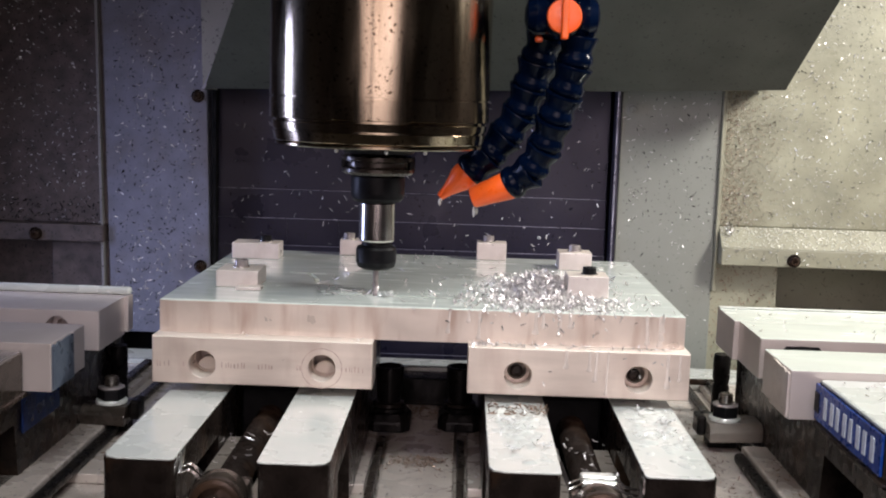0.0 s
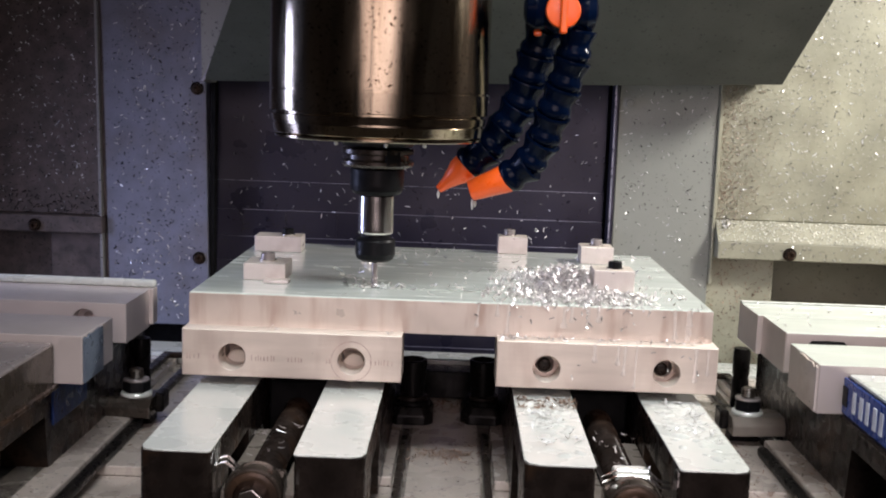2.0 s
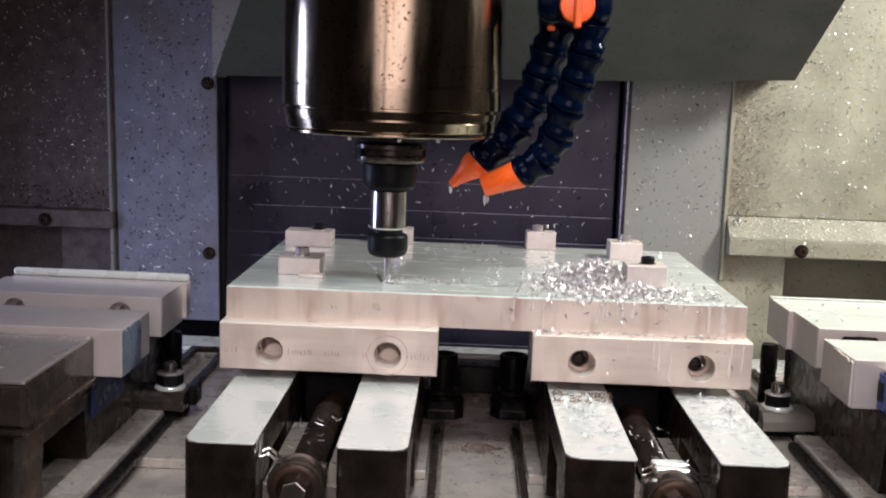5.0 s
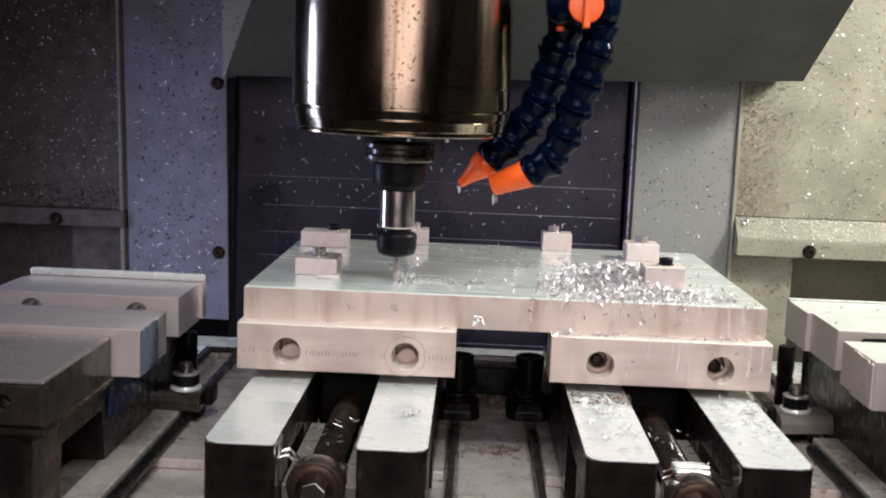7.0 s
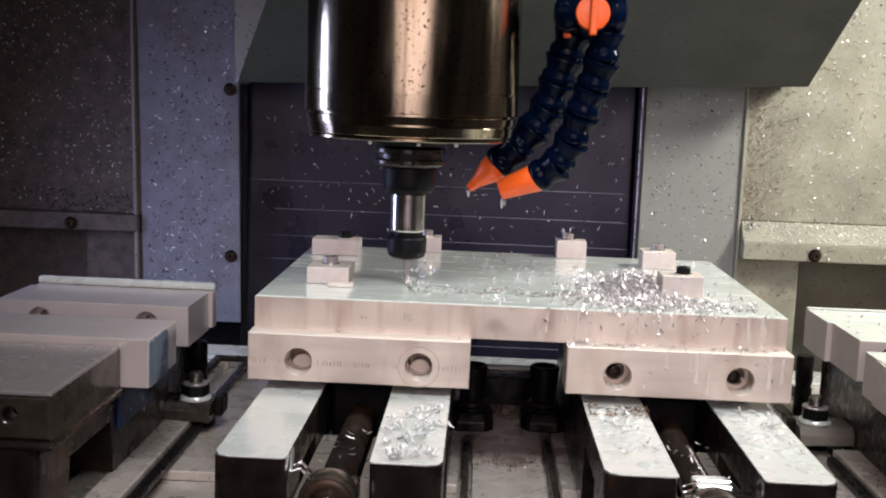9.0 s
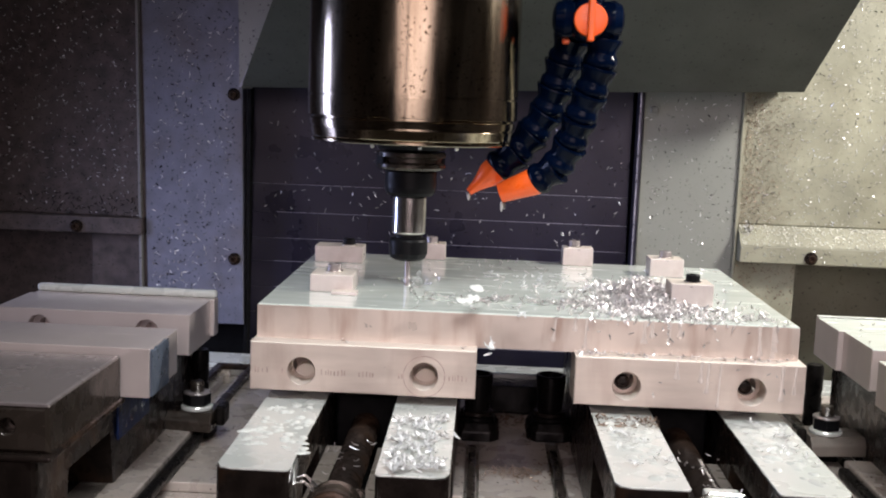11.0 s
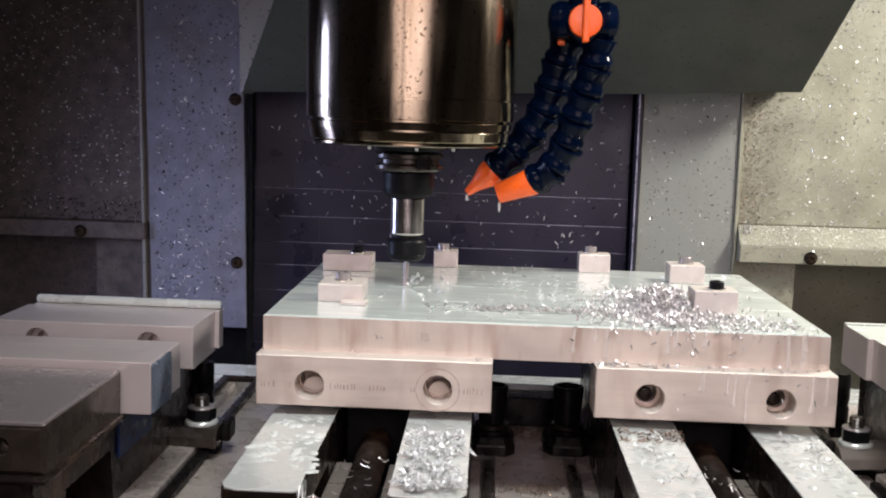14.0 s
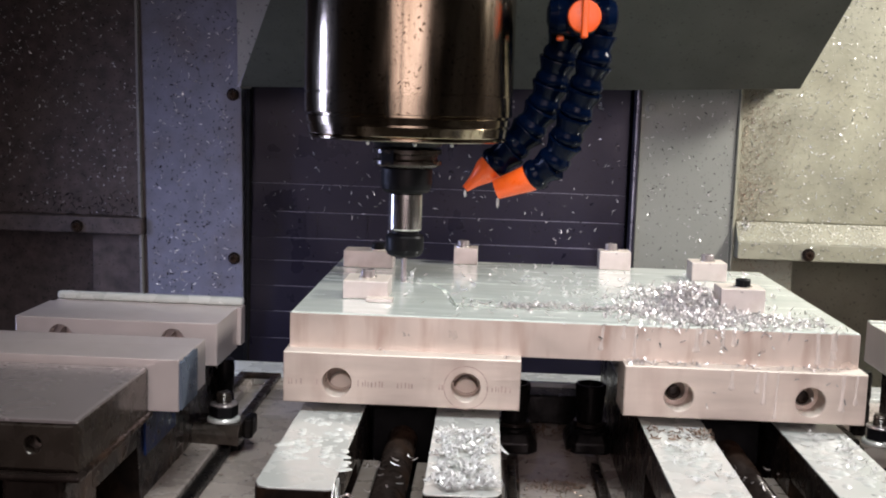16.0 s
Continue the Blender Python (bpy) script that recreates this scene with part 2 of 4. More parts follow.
    bmesh.ops.transform(bm, matrix=Matrix.Translation(((x0 + x1) / 2, (y0 + y1) / 2, (z0 + z1) / 2)) @ Matrix.Diagonal((x1 - x0, y1 - y0, z1 - z0, 1)), verts=bm.verts)
    if bevel:
        bmesh.ops.bevel(bm, geom=bm.edges[:], offset=bevel, segments=seg, affect="EDGES", profile=0.5)
    return bm


def lathe(profile, centre=(0, 0, 0), seg=48, m=None):
    """Turned round z from (radius, height) pairs, closed at both ends."""
    bm = bmesh.new()
    rings = []
    for r, z in profile:
        rings.append([bm.verts.new((r * math.cos(a), r * math.sin(a), z)) for a in (2 * math.pi * k / seg for k in range(seg))])
    for a, b in zip(rings, rings[1:]):
        for k in range(seg):
            bm.faces.new((a[k], a[(k + 1) % seg], b[(k + 1) % seg], b[k]))
    bm.faces.new(rings[0][::-1])
    bm.faces.new(rings[-1])
    if m is not None:
        bmesh.ops.transform(bm, matrix=m, verts=bm.verts)
    bmesh.ops.translate(bm, verts=bm.verts, vec=centre)
    return bm


def prism(poly, z0, z1, bevel=0.0, axis="z"):
    """A polygon in xy pushed from z0 to z1; axis y takes the polygon as xz, axis x as yz."""
    bm = bmesh.new()
    put = {"z": lambda a, b, c: (a, b, c), "y": lambda a, b, c: (a, c, b), "x": lambda a, b, c: (c, a, b)}[axis]
    lo = [bm.verts.new(put(a, b, z0)) for a, b in poly]
    hi = [bm.verts.new(put(a, b, z1)) for a, b in poly]
    n = len(poly)
    bm.faces.new(lo[::-1])
    bm.faces.new(hi)
    for k in range(n):
        bm.faces.new((lo[k], lo[(k + 1) % n], hi[(k + 1) % n], hi[k]))
    if bevel:
        bmesh.ops.bevel(bm, geom=bm.edges[:], offset=bevel, segments=2, affect="EDGES", profile=0.5)
    return bm


def hexagon(cx, cy, r):
    return [(cx + r * math.cos(math.pi * k / 3 + 0.3), cy + r * math.sin(math.pi * k / 3 + 0.3)) for k in range(6)]


def drilled(u0, u1, v0, v1, d0, d1, holes, axis, edge=0.0008):
    """A slab with round counterbored holes (u, v, radius, depth, small radius) in its face at d0; axis y: u=x v=z, axis z: u=x v=y."""
    bm = bmesh.new()
    put = (lambda u, v, d: (u, d, v)) if axis == "y" else (lambda u, v, d: (u, v, d))
    s = 1 if d1 > d0 else -1

    def loop(pts, d):
        return [bm.verts.new(put(u, v, d)) for u, v in pts]

    def wall(a, b):
        n = len(a)
        for k in range(n):
            bm.faces.new((a[k], a[(k + 1) % n], b[(k + 1) % n], b[k]))

    rect = lambda e: [(u0 + e, v0 + e), (u1 - e, v0 + e), (u1 - e, v1 - e), (u0 + e, v1 - e)]
    face, rim, back = loop(rect(edge), d0), loop(rect(0), d0 + s * edge), loop(rect(0), d1)
    wall(face, rim), wall(rim, back)
    bm.faces.new(back)
    edges = [bm.edges.get((face[k], face[(k + 1) % 4])) for k in range(4)]
    for h in holes:
        ring = lambda r, n=28: [(h[0] + r * math.cos(2 * math.pi * k / n), h[1] + r * math.sin(2 * math.pi * k / n)) for k in range(n)]
        if len(h) == 5:
            a, a2, b = loop(ring(h[2]), d0), loop(ring(h[2] - 0.0006), d0 + s * 0.0006), loop(ring(h[2] - 0.0006), d0 + s * h[3])
            c, d = loop(ring(h[4]), d0 + s * h[3]), loop(ring(h[4]), d0 + s * h[3] * 1.9)
            wall(a, a2), wall(a2, b), wall(b, c), wall(c, d)
            bm.faces.new(d)
        else:
            a = loop(h[0], d0)
            b = loop(h[0], d0 + s * h[1])
            wall(a, b)
            bm.faces.new(b)
        edges += [bm.edges.get((a[k], a[(k + 1) % len(a)])) for k in range(len(a))]
    bmesh.ops.triangle_fill(bm, use_beauty=True, use_dissolve=False, edges=edges)
    return bm


def curls(spots, rng, size=(0.004, 0.008), flat=0.5, normal=(0, 0, 1), wide=1.0):
    """Curled slivers at the spots, each a bent strip with a little thickness."""
    verts, faces = [], []
    nrm = Vector(normal)
    for p in spots:
        length, width, bend = rng.uniform(*size), rng.uniform(0.0008, 0.0017), rng.uniform(0.4, 2.6)
        width = wide * (min(width, 0.30 * length) if length < 0.0095 else 0.0019)
        turn = nrm.to_track_quat("Z", "Y").to_matrix() @ Euler((rng.gauss(0, flat), rng.gauss(0, flat), rng.uniform(0, 6.28))).to_matrix()
        k0 = len(verts)
        twist = rng.uniform(-0.8, 0.8)
        for i in range(4):
            a = (i / 3 - 0.5) * bend
            x, z = math.sin(a) / bend * length, (1 - math.cos(a)) / bend * length
            for s in (-0.5, 0.5):
                w = s * width * (1 - 0.5 * abs(i - 1.5) / 1.5)
                for th in (0.0, 0.00025):
                    verts.append(Vector(p) + turn @ Vector((x, w * math.cos(twist * a), z + w * math.sin(twist * a) + th + 0.0004)))
        for i in range(3):
            a, b = k0 + 4 * i, k0 + 4 * i + 4
            faces += [(a, a + 2, b + 2, b), (a + 1, b + 1, b + 3, a + 3), (a, b, b + 1, a + 1), (a + 2, a + 3, b + 3, b + 2)]
        e = k0 + 12
        faces += [(k0, k0 + 1, k0 + 3, k0 + 2), (e, e + 2, e + 3, e + 1)]
    me = bpy.data.meshes.new("curls")
    me.from_pydata([tuple(v) for v in verts], [], faces)
    bm = bmesh.new()
    bm.from_mesh(me)
    bpy.data.meshes.remove(me)
    return bm


# ---- the machine's walls ----
WALL = 0.50


def shell():
    """The closed enclosure: floor pan, unseen roof and sides, and the open front."""
    solo("floor", box(-1.2, 1.2, -1.5, 0.62, -0.34, -0.30, 0), M["table"], (0, 0, -0.3), "dark oily chip pan under the machine table", "floor", kind="structure", moving=False)
    solo("ceiling", box(-1.2, 1.2, -1.5, 0.62, 1.15, 1.19, 0), M["wall_left"], (0, 0, 1.15), "grey painted roof of the machine enclosure", "ceiling", kind="structure", moving=False)
    solo("wall_west", box(-1.2, -1.16, -1.5, 0.62, -0.30, 1.15, 0), M["wall_left"], (-1.2, 0, 0), "dirty grey painted enclosure side wall", "wall", kind="structure", moving=False)
    # unseen wall, near and dark so that the spindle's right side reflects dark
    solo("wall_east", box(0.80, 0.84, -1.5, 0.62, -0.30, 1.15, 0), M["wall_left"], (0.8, 0, 0), "unseen dark side wall set near for the spindle's reflections", "wall", kind="structure", moving=False)
    # unseen front wall and post, added to shape the door light and reflections
    front = [box(-1.16, -0.50, -1.125, -1.10, -0.30, 1.15, 0), box(0.62, 0.80, -1.125, -1.10, -0.30, 1.15, 0), box(-0.50, 0.62, -1.125, -1.10, 0.94, 1.15, 0), box(-0.50, 0.62, -1.125, -1.10, -0.30, 0.06, 0), box(-0.150, -0.105, -1.120, -1.104, 0.06, 0.94, 0)]
    solo("wall_south", join(*front), M["wall_left"], (0, -1.12, -0.3), "unseen dark front wall added round the door light", "wall", kind="structure", moving=False)
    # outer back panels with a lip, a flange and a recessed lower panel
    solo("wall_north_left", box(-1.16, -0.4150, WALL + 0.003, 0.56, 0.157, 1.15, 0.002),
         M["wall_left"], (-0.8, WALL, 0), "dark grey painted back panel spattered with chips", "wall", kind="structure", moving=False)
    # paler strip paints the highlight along the panel's edge
    solo("panel_lip_left", prism([(-0.4153, -0.30), (-0.4116, -0.30), (-0.4402, 1.15), (-0.4439, 1.15)][::-1], WALL - 0.005, 0.545, 0.0008, "y"), M["head_side"], (-0.42, WALL, 0), "grey edge strip painted as the panel lip's highlight", "trim", kind="structure", moving=False)
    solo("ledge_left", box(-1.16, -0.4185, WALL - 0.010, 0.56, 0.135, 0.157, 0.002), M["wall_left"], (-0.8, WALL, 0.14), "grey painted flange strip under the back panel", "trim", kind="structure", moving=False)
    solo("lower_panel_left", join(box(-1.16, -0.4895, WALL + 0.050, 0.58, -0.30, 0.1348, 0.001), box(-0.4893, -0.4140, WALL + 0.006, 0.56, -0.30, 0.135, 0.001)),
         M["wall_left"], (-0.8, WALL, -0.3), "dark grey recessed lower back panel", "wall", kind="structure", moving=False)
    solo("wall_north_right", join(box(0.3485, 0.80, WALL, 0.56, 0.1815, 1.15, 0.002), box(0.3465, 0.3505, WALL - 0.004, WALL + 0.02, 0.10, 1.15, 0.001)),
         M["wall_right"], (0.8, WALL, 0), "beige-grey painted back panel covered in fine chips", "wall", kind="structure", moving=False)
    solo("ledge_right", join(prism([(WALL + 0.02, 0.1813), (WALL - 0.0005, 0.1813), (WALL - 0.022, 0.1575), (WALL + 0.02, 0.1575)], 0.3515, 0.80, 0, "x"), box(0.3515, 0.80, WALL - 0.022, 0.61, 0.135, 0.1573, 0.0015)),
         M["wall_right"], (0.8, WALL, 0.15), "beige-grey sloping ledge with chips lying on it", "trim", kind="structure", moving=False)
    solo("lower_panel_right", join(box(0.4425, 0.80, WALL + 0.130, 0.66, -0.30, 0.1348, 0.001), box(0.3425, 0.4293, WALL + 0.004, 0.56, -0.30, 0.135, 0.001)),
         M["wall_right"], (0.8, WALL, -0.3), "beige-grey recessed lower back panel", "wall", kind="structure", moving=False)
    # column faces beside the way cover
    solo("column_left", prism([(-0.4125, 0.0205), (-0.2857, 0.0205), (-0.3062, 1.15), (-0.4410, 1.15)], WALL, 0.555, 0.0012, "y"), M["column"], (-0.36, WALL, 0), "column face tinted blue-grey for cool light, stuck with chips", "wall", kind="structure", moving=False)
    # black sheet in place of the shade below the column face
    solo("column_foot", box(-0.4155, -0.2870, WALL + 0.03, 0.56, -0.30, 0.0200, 0), M["shade_black"], (-0.36, WALL, -0.3), "black sheet as the shade under the column face", "wall", kind="structure", moving=False)
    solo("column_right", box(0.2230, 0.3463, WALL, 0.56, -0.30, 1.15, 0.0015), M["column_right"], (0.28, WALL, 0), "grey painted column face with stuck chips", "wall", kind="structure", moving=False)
    # black backing paints the shade behind the cover plates
    solo("back_plate", box(-0.2925, 0.2230, 0.565, 0.60, -0.30, 1.15, 0), M["shade_black"], (0, 0.57, 0), "black sheet as the shade behind the way cover", "wall", kind="structure", moving=False)


def way_cover():
    cover = thing("way_cover", (-0.03, 0.52, -0.30), "dark violet-grey telescopic steel way cover of stacked plates", "way cover", moving=False)
    tops = (0.45, 0.2060, 0.1690, 0.1345, 0.1040, 0.070, 0.036, 0.0, -0.15)
    for k, (hi, lo) in enumerate(zip(tops, tops[1:] + (-0.30,))):
        y = 0.535 - 0.003 * k
        slab = part("cover_plate", box(-0.285, 0.214, y, y + 0.006, lo - 0.004, hi, 0.0008), M["cover"], cover)
        part("cover_lip", box(-0.250 if k else -0.285, 0.205, y - 0.0013, y - 0.0002, lo - 0.0010, lo + 0.0004, 0), M["cover_edge"], slab, "thin bright edge")
    for x, k in ((-0.195, 2), (-0.128, 2), (0.02, 3), (-0.175, 4), (0.09, 2), (0.13, 4), (-0.02, 4)):
        y = 0.535 - 0.003 * k
        part("cover_seam", box(x, x + 0.0010, y - 0.001, y - 0.0002, tops[k + 1], tops[k] - 0.001, 0), M["cover"], cover)
    frame_r = thing("cover_guide", (0.219, 0.51, -0.30), "dark steel guide strip along the cover", "guide rail", "cover guides", moving=False)
    part("strip", box(0.2155, 0.2225, 0.500, 0.5155, -0.30, 0.45, 0.001), M["cover"], frame_r)
    part("edge_strip", box(0.2170, 0.2190, 0.4965, 0.4998, -0.30, 0.45, 0.0005), M["cover_edge"], frame_r, "bright edge")
    # the left guide is coloured black to look shaded
    frame_l = thing("cover_guide", (-0.289, 0.51, -0.30), "guide strip along the cover, coloured black as if shaded", "guide rail", "cover guides", moving=False)
    part("strip", box(-0.2860, -0.2800, 0.5035, 0.5185, -0.30, 0.45, 0.001), M["shade_black"], frame_l)


def wall_bolts():
    def bolt(x, y, z, r, name, label, mat):
        ob = thing(name, (x, y, z), label, "bolt", "wall bolts", moving=False)
        turn = Matrix.Rotation(math.pi / 2, 4, "X")
        part("washer", lathe([(r * 1.5, 0), (r * 1.5, 0.0015), (r * 1.4, 0.002)], (x, y, z), 24, turn), mat, ob, smooth=True)
        part("bolt_head", lathe([(r, 0.002), (r, 0.006), (r * 0.8, 0.0075), (r * 0.5, 0.0075), (r * 0.45, 0.004)], (x, y, z), 20, turn), mat, ob, smooth=True)

    for x, z in ((-0.3022, 0.3215), (-0.2985, 0.108), (0.2355, 0.322)):
        bolt(x, WALL, z, 0.0054, "bolt", "dark button-head bolt in the column" if x < 0 else "painted button-head bolt in the column", M["steel_dark"] if x < 0 else M["column_right"])
    bolt(-0.5042, WALL - 0.010, 0.1440, 0.0055, "bolt", "dark hexagon bolt in the wall flange", M["steel_dark"])
    bolt(0.4405, WALL - 0.022, 0.1435, 0.0055, "bolt", "dark hexagon bolt in the wall ledge", M["steel_dark"])


def head():
    hd = thing("headstock", (0.05, 0.45, 0.33), "dark grey painted underside of the machine's spindle head", "headstock", moving=False)
    y = 0.42

    def face(poly, depth):
        bm = bmesh.new()
        a = [bm.verts.new(p) for p in poly]
        b = [bm.verts.new((p[0], p[1] + depth, p[2])) for p in poly]
        n = len(poly)
        bm.faces.new(a)
        bm.faces.new(b[::-1])
        for k in range(n):
            bm.faces.new((a[k], a[(k + 1) % n], b[(k + 1) % n], b[k]))
        return bm

    # the cover leans out over the spindle, so that it faces down and forward
    bm = bmesh.new()
    low = [(-0.2757, 0.42, 0.3307), (0.2068, 0.42, 0.3425), (0.399, 0.42, 0.3502)]
    high = [(-0.0560, -0.02, 0.680), (0.2500, -0.02, 0.680), (0.4535, -0.02, 0.680)]
    a = [bm.verts.new(q) for q in low]
    b = [bm.verts.new(q) for q in high]
    c = [bm.verts.new((q[0], 0.49, q[2] + 0.004)) for q in low]
    d = [bm.verts.new((q[0], 0.49, 0.80)) for q in high]
    e = [bm.verts.new((q[0], -0.02, 0.80)) for q in high]
    for u, v in ((a, b), (b, e), (e, d), (d, c), (c, a)):
        for k in range(2):
            bm.faces.new((u[k], u[k + 1], v[k + 1], v[k]))
    for k in (0, 2):
        bm.faces.new((a[k], b[k], e[k], d[k], c[k]))
    part("head_cover", bm, M["head"], hd)
    part("cheek_edge", face([(-0.2790, y - 0.006, 0.3270), (-0.2750, y - 0.006, 0.3290), (-0.148, y - 0.006, 0.60), (-0.152, y - 0.006, 0.60)], 0.0028), M["cover_edge"], hd, "pale edge strip of the cheek")
    # the cheek's paler grey holds the light that falls on it
    part("head_side", face([(-0.2770, y - 0.003, 0.3290), (-0.2275, y - 0.003, 0.4335), (-0.150, y - 0.003, 0.60), (-0.2840, y - 0.003, 0.60)], 0.073), M["head_side"], hd, "chip-marked side cheek in a paler, lit grey")


# ---- spindle, tool and hoses ----
AX, AY = -0.0433, 0.0675
NEAR = 0.9605


def turned(profile, centre, seg):
    return lathe([(q, 0.323 + (z - 0.323) * NEAR) for q, z in profile], centre, seg)


def spindle():
    sp = thing("spindle_nose", (AX, AY, 0.284), "scratched oil-stained bright steel spindle nose", "spindle", moving=False)
    part("housing", turned([(0.060, 0.60), (0.0935, 0.60), (0.0935, 0.3264), (0.0918, 0.3262), (0.0918, 0.3250), (0.0935, 0.3248), (0.0933, 0.3075), (0.0925, 0.307)], (AX, AY, 0), 96), M["spindle"], sp, smooth=0.12)
    part("lower_ring", turned([(0.0900, 0.3068), (0.0900, 0.3050), (0.0918, 0.3042), (0.0912, 0.2985), (0.0896, 0.2982), (0.0896, 0.2966), (0.0908, 0.2963), (0.0890, 0.2885), (0.0872, 0.2865), (0.05, 0.2865)], (AX, AY, 0), 96), M["spindle"], sp, smooth=0.12)
    part("face_lip", turned([(0.0885, 0.2864), (0.0885, 0.2846), (0.0870, 0.2838), (0.030, 0.2838)], (AX, AY, 0), 96), M["spindle"], sp, "coolant-wet face lip", smooth=0.12)
    part("neck", turned([(0.034, 0.2836), (0.030, 0.2775), (0.020, 0.2757)], (AX, AY, 0), 48), M["black"], sp, smooth=0.12)
    for a, z in ((-0.35, 0.2842), (0.15, 0.2842), (0.55, 0.2842)):
        x, y = AX + 0.081 * math.sin(a), AY - 0.081 * math.cos(a)
        part("coolant_bead", lathe([(0.0003, -0.0022), (0.0015, -0.0014), (0.0017, 0.0), (0.0008, 0.0008)], (x, y, z), 12), M["coolant"], sp, smooth=0.12)


def tool():
    t = thing("tool_holder", (AX, AY, 0.1525), "steel collet tool holder with a thin end mill", "tool holder", moving=False)
    z0 = (AX, AY, 0)
    part("flange", turned([(0.018, 0.2756), (0.0300, 0.2754), (0.0315, 0.2745), (0.0315, 0.2712), (0.0275, 0.2695), (0.0275, 0.2660), (0.0315, 0.2640), (0.0315, 0.2612), (0.0295, 0.2590), (0.023, 0.2580)], z0, 64), M["steel_brown"], t, "dull grooved steel flange", smooth=0.12)
    for s in (-1, 1):
        part("drive_notch", box(AX + s * 0.0293 - 0.002, AX + s * 0.0293 + 0.002, AY - 0.0067, AY + 0.0067, 0.2630, 0.2764, 0.0006), M["black"], t)
    part("collar", turned([(0.0220, 0.2580), (0.0232, 0.2565), (0.0232, 0.2420), (0.0224, 0.2375), (0.0200, 0.2345), (0.014, 0.2335)], z0, 64), M["black"], t, "black collar", smooth=0.12)
    part("shank", turned([(0.0135, 0.2338), (0.0154, 0.2325), (0.0154, 0.2000), (0.0146, 0.1985), (0.010, 0.1980)], z0, 64), M["steel"], t, "polished steel shank", smooth=0.12)
    part("collet_nut", turned([(0.0125, 0.1980), (0.0128, 0.1950), (0.0165, 0.1935), (0.0175, 0.1915), (0.0175, 0.1800), (0.0160, 0.1755), (0.0125, 0.1732), (0.006, 0.1730)], z0, 64), M["black"], t, "black collet nut", smooth=0.12)
    cut = turned([(0.0026, 0.1740), (0.0026, 0.1630), (0.0023, 0.1625), (0.0023, 0.1482), (0.0015, 0.1476)], z0, 16)
    flutes = bmesh.new()
    for f in range(3):
        ring = []
        for k in range(9):
            a, z = f * 2.094 + k * 0.42, 0.1548 + k * 0.0014
            ring.append([flutes.verts.new((AX + r * math.cos(a + d), AY + r * math.sin(a + d), z)) for r, d in ((0.0021, -0.3), (0.0030, 0.0), (0.0021, 0.35))])
        for p, q in zip(ring, ring[1:]):
            for i in range(2):
                flutes.faces.new((p[i], p[i + 1], q[i + 1], q[i]))
    part("end_mill", join(cut, flutes), M["steel_top"], t, "thin fluted steel end mill", smooth=0.12)
    return t


def along(a, b):
    return Matrix.Translation(a) @ (Vector(b) - Vector(a)).to_track_quat("Z", "Y").to_matrix().to_4x4()


def hose(points, tip, radius, name_label):
    """Ball-jointed hose: bulb and collar segments strung along the points, and a nozzle."""
    h = thing("coolant_hose", points[-1], name_label, "coolant hose", "coolant hoses", moving=False)
    pts = [Vector(p) for p in points]
    lengths = [(b - a).length for a, b in zip(pts, pts[1:])]
    total = sum(lengths)
    n = round(total / 0.0255)

    def spot(s):
        for a, b, l in zip(pts, pts[1:], lengths):
            if s <= l:
                return a.lerp(b, s / l)
            s -= l
        return pts[-1]

    r = radius
    for k in range(n):
        a, b = spot(total * k / n), spot(total * (k + 1) / n)
        l = (b - a).length
        prof = [(r * 0.60, -l * 0.12), (r * 0.86, l * 0.0), (r * 0.96, l * 0.16), (r * 0.93, l * 0.32), (r * 0.82, l * 0.42), (r * 0.81, l * 0.50), (r * 0.88, l * 0.66), (r * 1.02, l * 0.88), (r * 1.06, l * 0.95), (r * 1.04, l * 1.0), (r * 0.84, l * 1.0)]
        part("segment", lathe(prof, (0, 0, 0), 24, along(a, b)), M["hose"], h, smooth=True)
    tip = Vector(tip)
    l = (tip - pts[0]).length
    return h, pts[0], tip, l


def hoses():
    front = [(0.0715, 0.112, 0.2524), (0.0848, 0.108, 0.2583), (0.0985, 0.100, 0.2788), (0.1040, 0.092, 0.3016), (0.1117, 0.085, 0.3245), (0.1188, 0.080, 0.3474), (0.1243, 0.076, 0.3713), (0.1240, 0.076, 0.3903), (0.1236, 0.078, 0.4093)]
    h, a, tip, l = hose(front, (0.0385, 0.116, 0.2392), 0.0162, "dark blue ball-jointed coolant hose with a wide orange nozzle")
    part("nozzle", lathe([(0.0110, -0.004), (0.0130, 0.0), (0.0128, 0.004), (0.0112, l * 0.5), (0.0097, l * 0.95), (0.0092, l), (0.0070, l), (0.0066, l * 0.8)], (0, 0, 0), 32, along(a, tip)), M["orange"], h, "wide orange plastic nozzle", smooth=True)
    part("drip", lathe([(0.0003, -0.009), (0.0011, -0.006), (0.0014, -0.003), (0.0010, 0.0005)], tip - Vector((-0.002, 0, 0.0085)), 12), M["coolant"], h, "hanging coolant drip", smooth=True)
    back = [(0.0346, 0.132, 0.2610), (0.0476, 0.131, 0.2734), (0.0615, 0.129, 0.2879), (0.0706, 0.126, 0.3006), (0.0792, 0.122, 0.3167), (0.0850, 0.118, 0.3345), (0.0889, 0.114, 0.3520), (0.0935, 0.110, 0.3693), (0.0985, 0.104, 0.3863), (0.1045, 0.098, 0.4079)]
    h, a, tip, l = hose(back, (0.0090, 0.130, 0.2379), 0.0172, "dark blue ball-jointed coolant hose with a tapered orange nozzle")
    part("nozzle", lathe([(0.0105, -0.004), (0.0128, 0.0), (0.0132, 0.004), (0.0126, l * 0.26), (0.0088, l * 0.50), (0.0058, l * 0.72), (0.0038, l * 0.97), (0.0036, l), (0.0022, l)], (0, 0, 0), 32, along(a, tip)), M["orange"], h, "tapered orange plastic nozzle", smooth=True)
